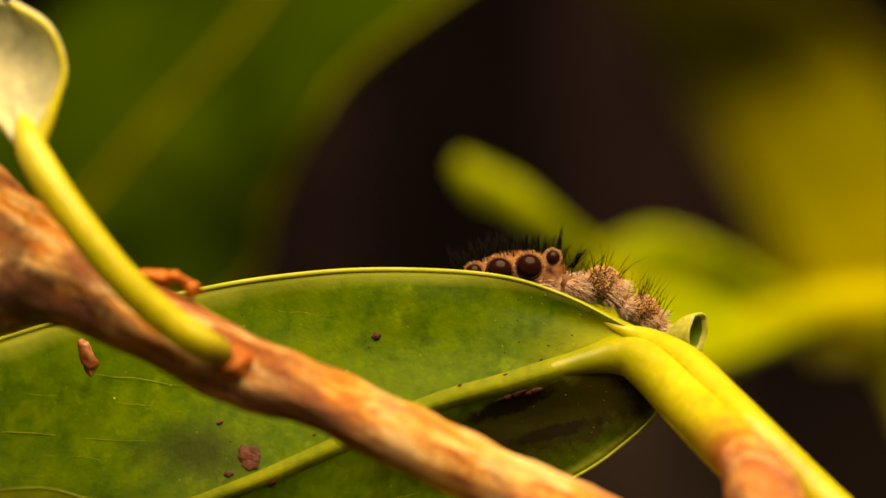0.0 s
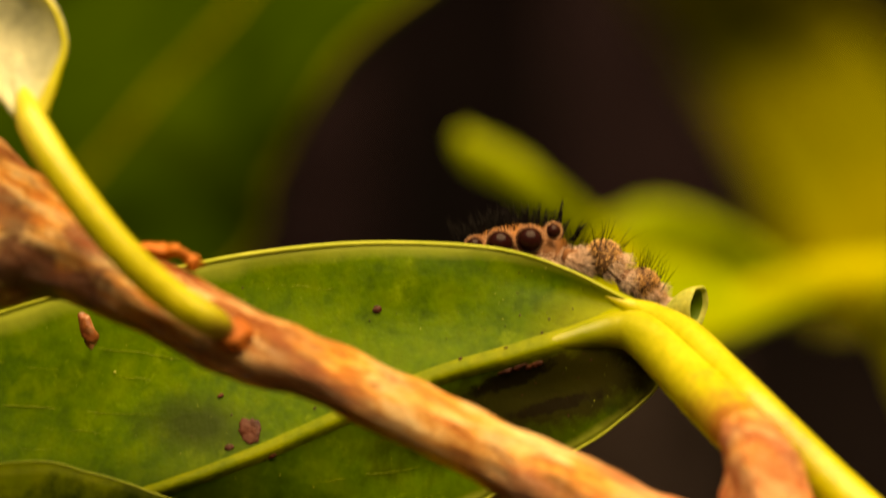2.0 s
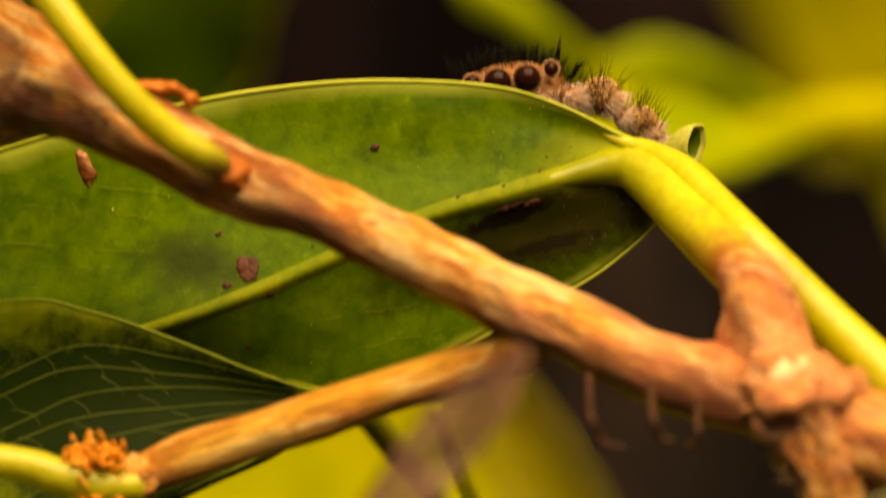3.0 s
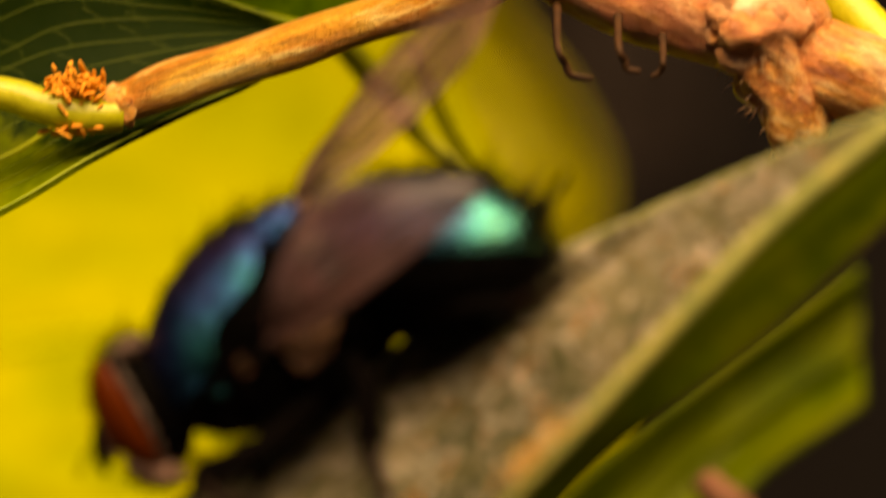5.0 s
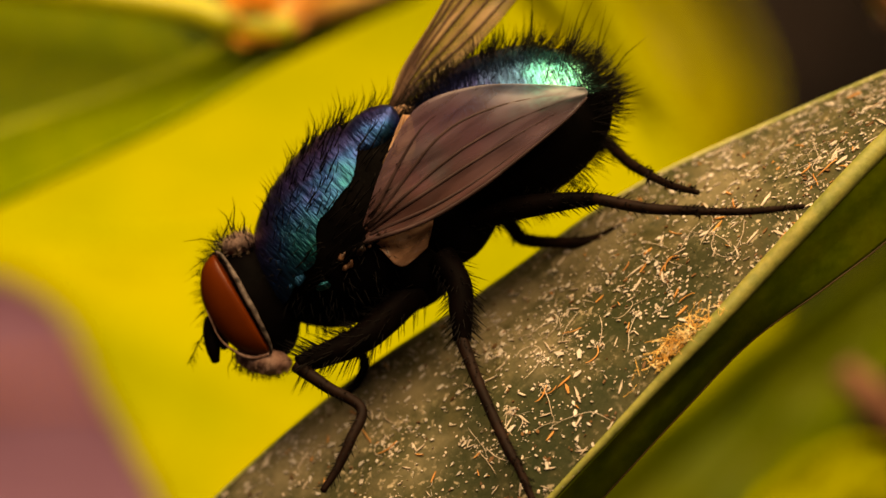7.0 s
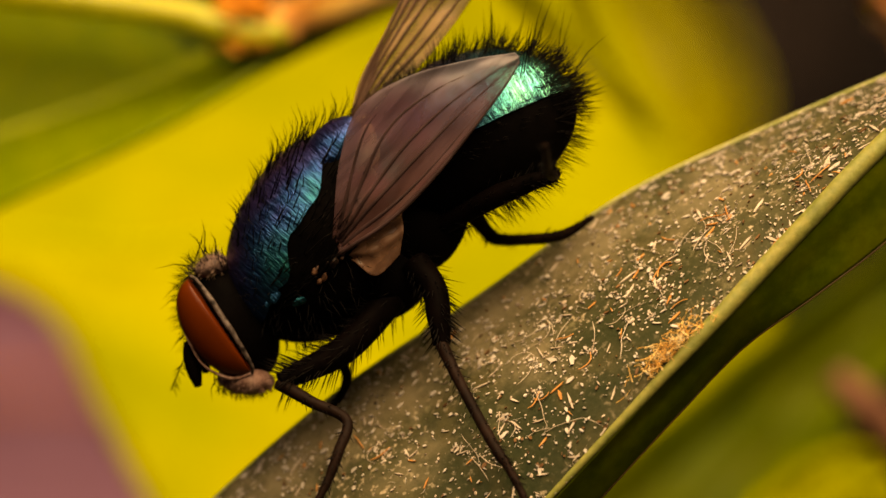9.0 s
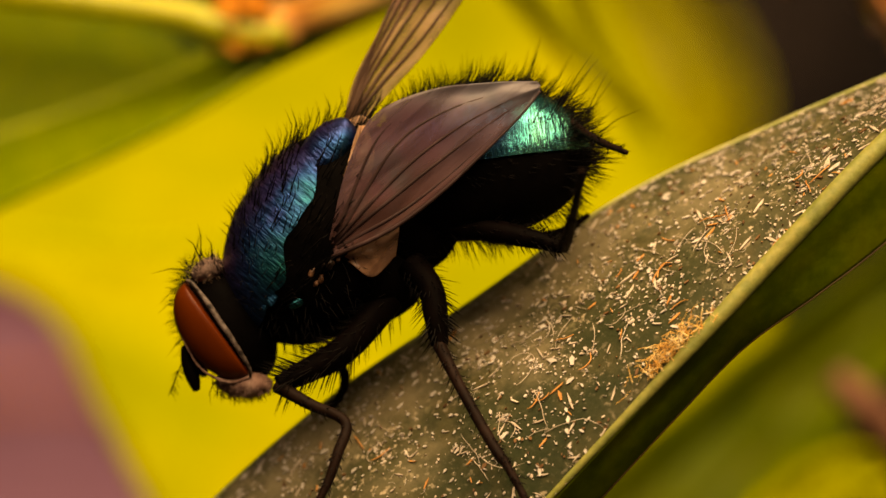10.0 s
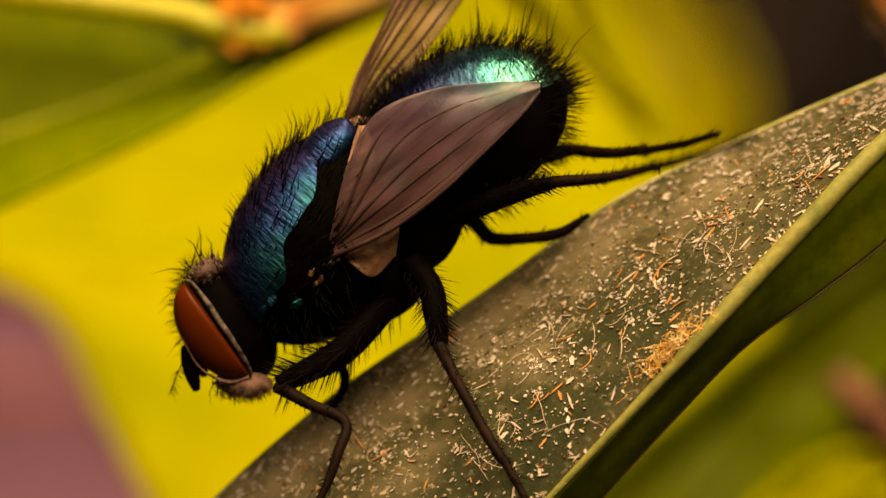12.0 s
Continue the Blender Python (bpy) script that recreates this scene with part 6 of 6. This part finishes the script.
def motions():
    stand = fly_body.location.copy()
    walk(fly_body, [(t, Matrix.Translation(stand + Vector((dx, 0, dz)) * MM) @ pose(0, 0, 0, 0, a, 0)) for t, dx, dz, a in (
        (0, 1.1, 0, 5.5), (3.7, 1.1, 0, 5.5), (5.3, 1.05, 0.02, 5.5), (5.5, 0.46, 0.05, 5.5), (6.0, 0.12, 0.0, 5.5), (7.2, 0, 0, 5.5), (8.8, 0, 0, 1.2), (9.2, 0, 0, 0.6), (9.6, 0, 0, 0), (12, 0, 0, 0))])
    base = Matrix.Translation(fly_waist)
    walk(fly_abdomen, [(t, base @ pose(0, 0, 0, 0, a, 0)) for t, a in (
        (0, 14), (5.3, 20), (5.5, 27), (5.8, 22), (6.0, 17), (6.1, 14), (6.2, 7), (6.3, 3), (6.5, 0), (7.2, 0), (8.0, 5), (8.8, 3), (9.0, 2), (9.4, 2), (9.5, 9), (9.6, 14), (9.8, 19), (10.0, 21),
        (10.3, 20), (10.5, 15), (10.6, 8), (10.7, 1), (11.0, 0), (12.0, 0))])
    near = [(0, 9.9, 4.2, 11.5, 3.0), (5.3, 9.7, 3.3, 11.9, 1.7), (5.7, 9.6, 3.2, 11.0, 1.6), (6.0, 9.4, 3.3, 11.4, 1.2), (6.3, 9.3, 4.6, 11.0, 4.0), (6.5, 9.9, 2.5, 12.8, -0.3), (6.7, 9.4, 3.5, 12.6, 2.0),
            (7.0, 9.4, 3.4, 13.9, 3.25), (7.2, 9.4, 3.4, 12.9, 3.05), (8.0, 9.4, 3.6, 12.0, 3.2), (8.8, 9.2, 3.2, 9.6, 2.4), (9.3, 9.2, 3.2, 9.9, 2.6), (9.5, 9.3, 3.3, 10.6, 2.0), (9.7, 9.6, 3.9, 11.8, 1.8), (10.0, 9.7, 4.2, 10.4, 3.0),
            (10.2, 9.6, 4.3, 11.7, 1.9), (10.4, 9.85, 4.8, 12.3, 4.9), (10.5, 9.85, 4.8, 12.4, 4.3), (10.7, 9.2, 3.3, 12.1, 3.7), (10.9, 9.0, 3.3, 9.9, 2.8), (11.2, 9.1, 3.3, 10.0, 2.7), (11.4, 9.3, 3.4, 13.2, 3.1),
            (11.6, 9.3, 3.3, 13.5, 2.5), (11.8, 9.3, 3.3, 13.3, 3.8), (12.0, 9.3, 3.3, 13.5, 2.45)]
    far = [(0, 9.4, 2.6, 11.0, 1.6), (5.5, 9.6, 2.2, 10.6, 1.2), (5.8, 9.3, 1.8, 10.6, 1.3), (6.0, 9.4, 1.8, 10.2, 2.0), (6.2, 9.8, 2.4, 11.2, 1.2), (6.5, 9.9, 2.0, 12.9, -0.4), (6.7, 9.8, 2.6, 12.6, 1.6),
           (7.0, 9.9, 2.4, 11.7, 3.2), (7.2, 9.9, 2.4, 11.6, 3.1), (8.0, 9.8, 2.5, 11.4, 2.8), (8.8, 9.3, 2.2, 9.6, 1.6), (9.2, 9.3, 2.2, 9.4, 1.5), (9.5, 9.4, 2.2, 9.6, 1.8), (9.7, 9.5, 2.0, 10.6, 2.2), (10.0, 9.6, 1.1, 11.1, 2.8),
           (10.2, 9.6, 1.6, 10.8, 1.4), (10.4, 9.7, 1.9, 11.2, 2.9), (10.6, 9.6, 2.2, 10.8, 3.4), (10.9, 9.8, 2.3, 10.8, 2.4), (11.0, 9.8, 2.2, 11.5, 1.1), (11.2, 9.8, 2.2, 11.0, 1.2), (11.4, 9.9, 2.6, 11.8, 2.9),
           (11.6, 9.8, 2.5, 11.8, 3.0), (11.8, 9.9, 2.6, 11.9, 3.2), (12.0, 9.9, 2.7, 12.8, 2.5)]
    for (hip, thigh, shin), rows, depth in zip(hind_legs, (near, far), (-1.0, 0.9)):
        thigh_rows, shin_rows = [], []
        for t, ku, kv, fu, fv in rows:
            m = aim(hip, f(ku, kv, depth * 1.3))
            knee = m @ (Vector((2.4, 0, 0)) * MM)
            thigh_rows.append((t, m))
            target = f(fu, fv, depth - 1.8 if fu > 11.3 and fv > 2.3 else depth)
            lack = 3.9 ** 2 - ((target - knee).xz.length / MM) ** 2
            if lack > 0:
                target.y = knee.y + (1 if depth > 0 and fu < 10.5 else -1) * math.sqrt(lack) * MM
            shin_rows.append((t, m.inverted() @ aim(knee, target)))
        for who, keyed in ((thigh, thigh_rows), (shin, shin_rows)):
            if keyed[-1][0] < 12:
                keyed.append((12.0, keyed[-1][1]))
            walk(who, keyed)
    hold = Matrix.Translation(wing_root)
    walk(fly_wing, [(t, hold @ pose(0, 0, 0, rx, ry, rz)) for t, rx, ry, rz in (
        (0, 0, 0, -24), (5.3, 0, 0, -24), (5.5, 0, 0, -24), (5.8, 0, 0, -8), (6.0, 0, 0, 0), (7.2, 0, 0, 0), (8.0, 0, -3, 0), (8.8, 0, -5, -3), (9.0, 0, -9, -4), (9.1, 0, -12, -20), (9.2, 10, -20, -60), (9.3, 0, 0, 0), (12.0, 0, 0, 0))])
    lift = Matrix.Translation(far_wing_root)
    walk(fly_far_wing, [(t, lift @ pose(0, 0, 0, 0, ry, 0)) for t, ry in ((0, 3), (3.7, 3), (5.3, 6), (5.6, 7), (6.0, 5), (6.3, 1), (6.5, 0), (12.0, 0))])


motions()
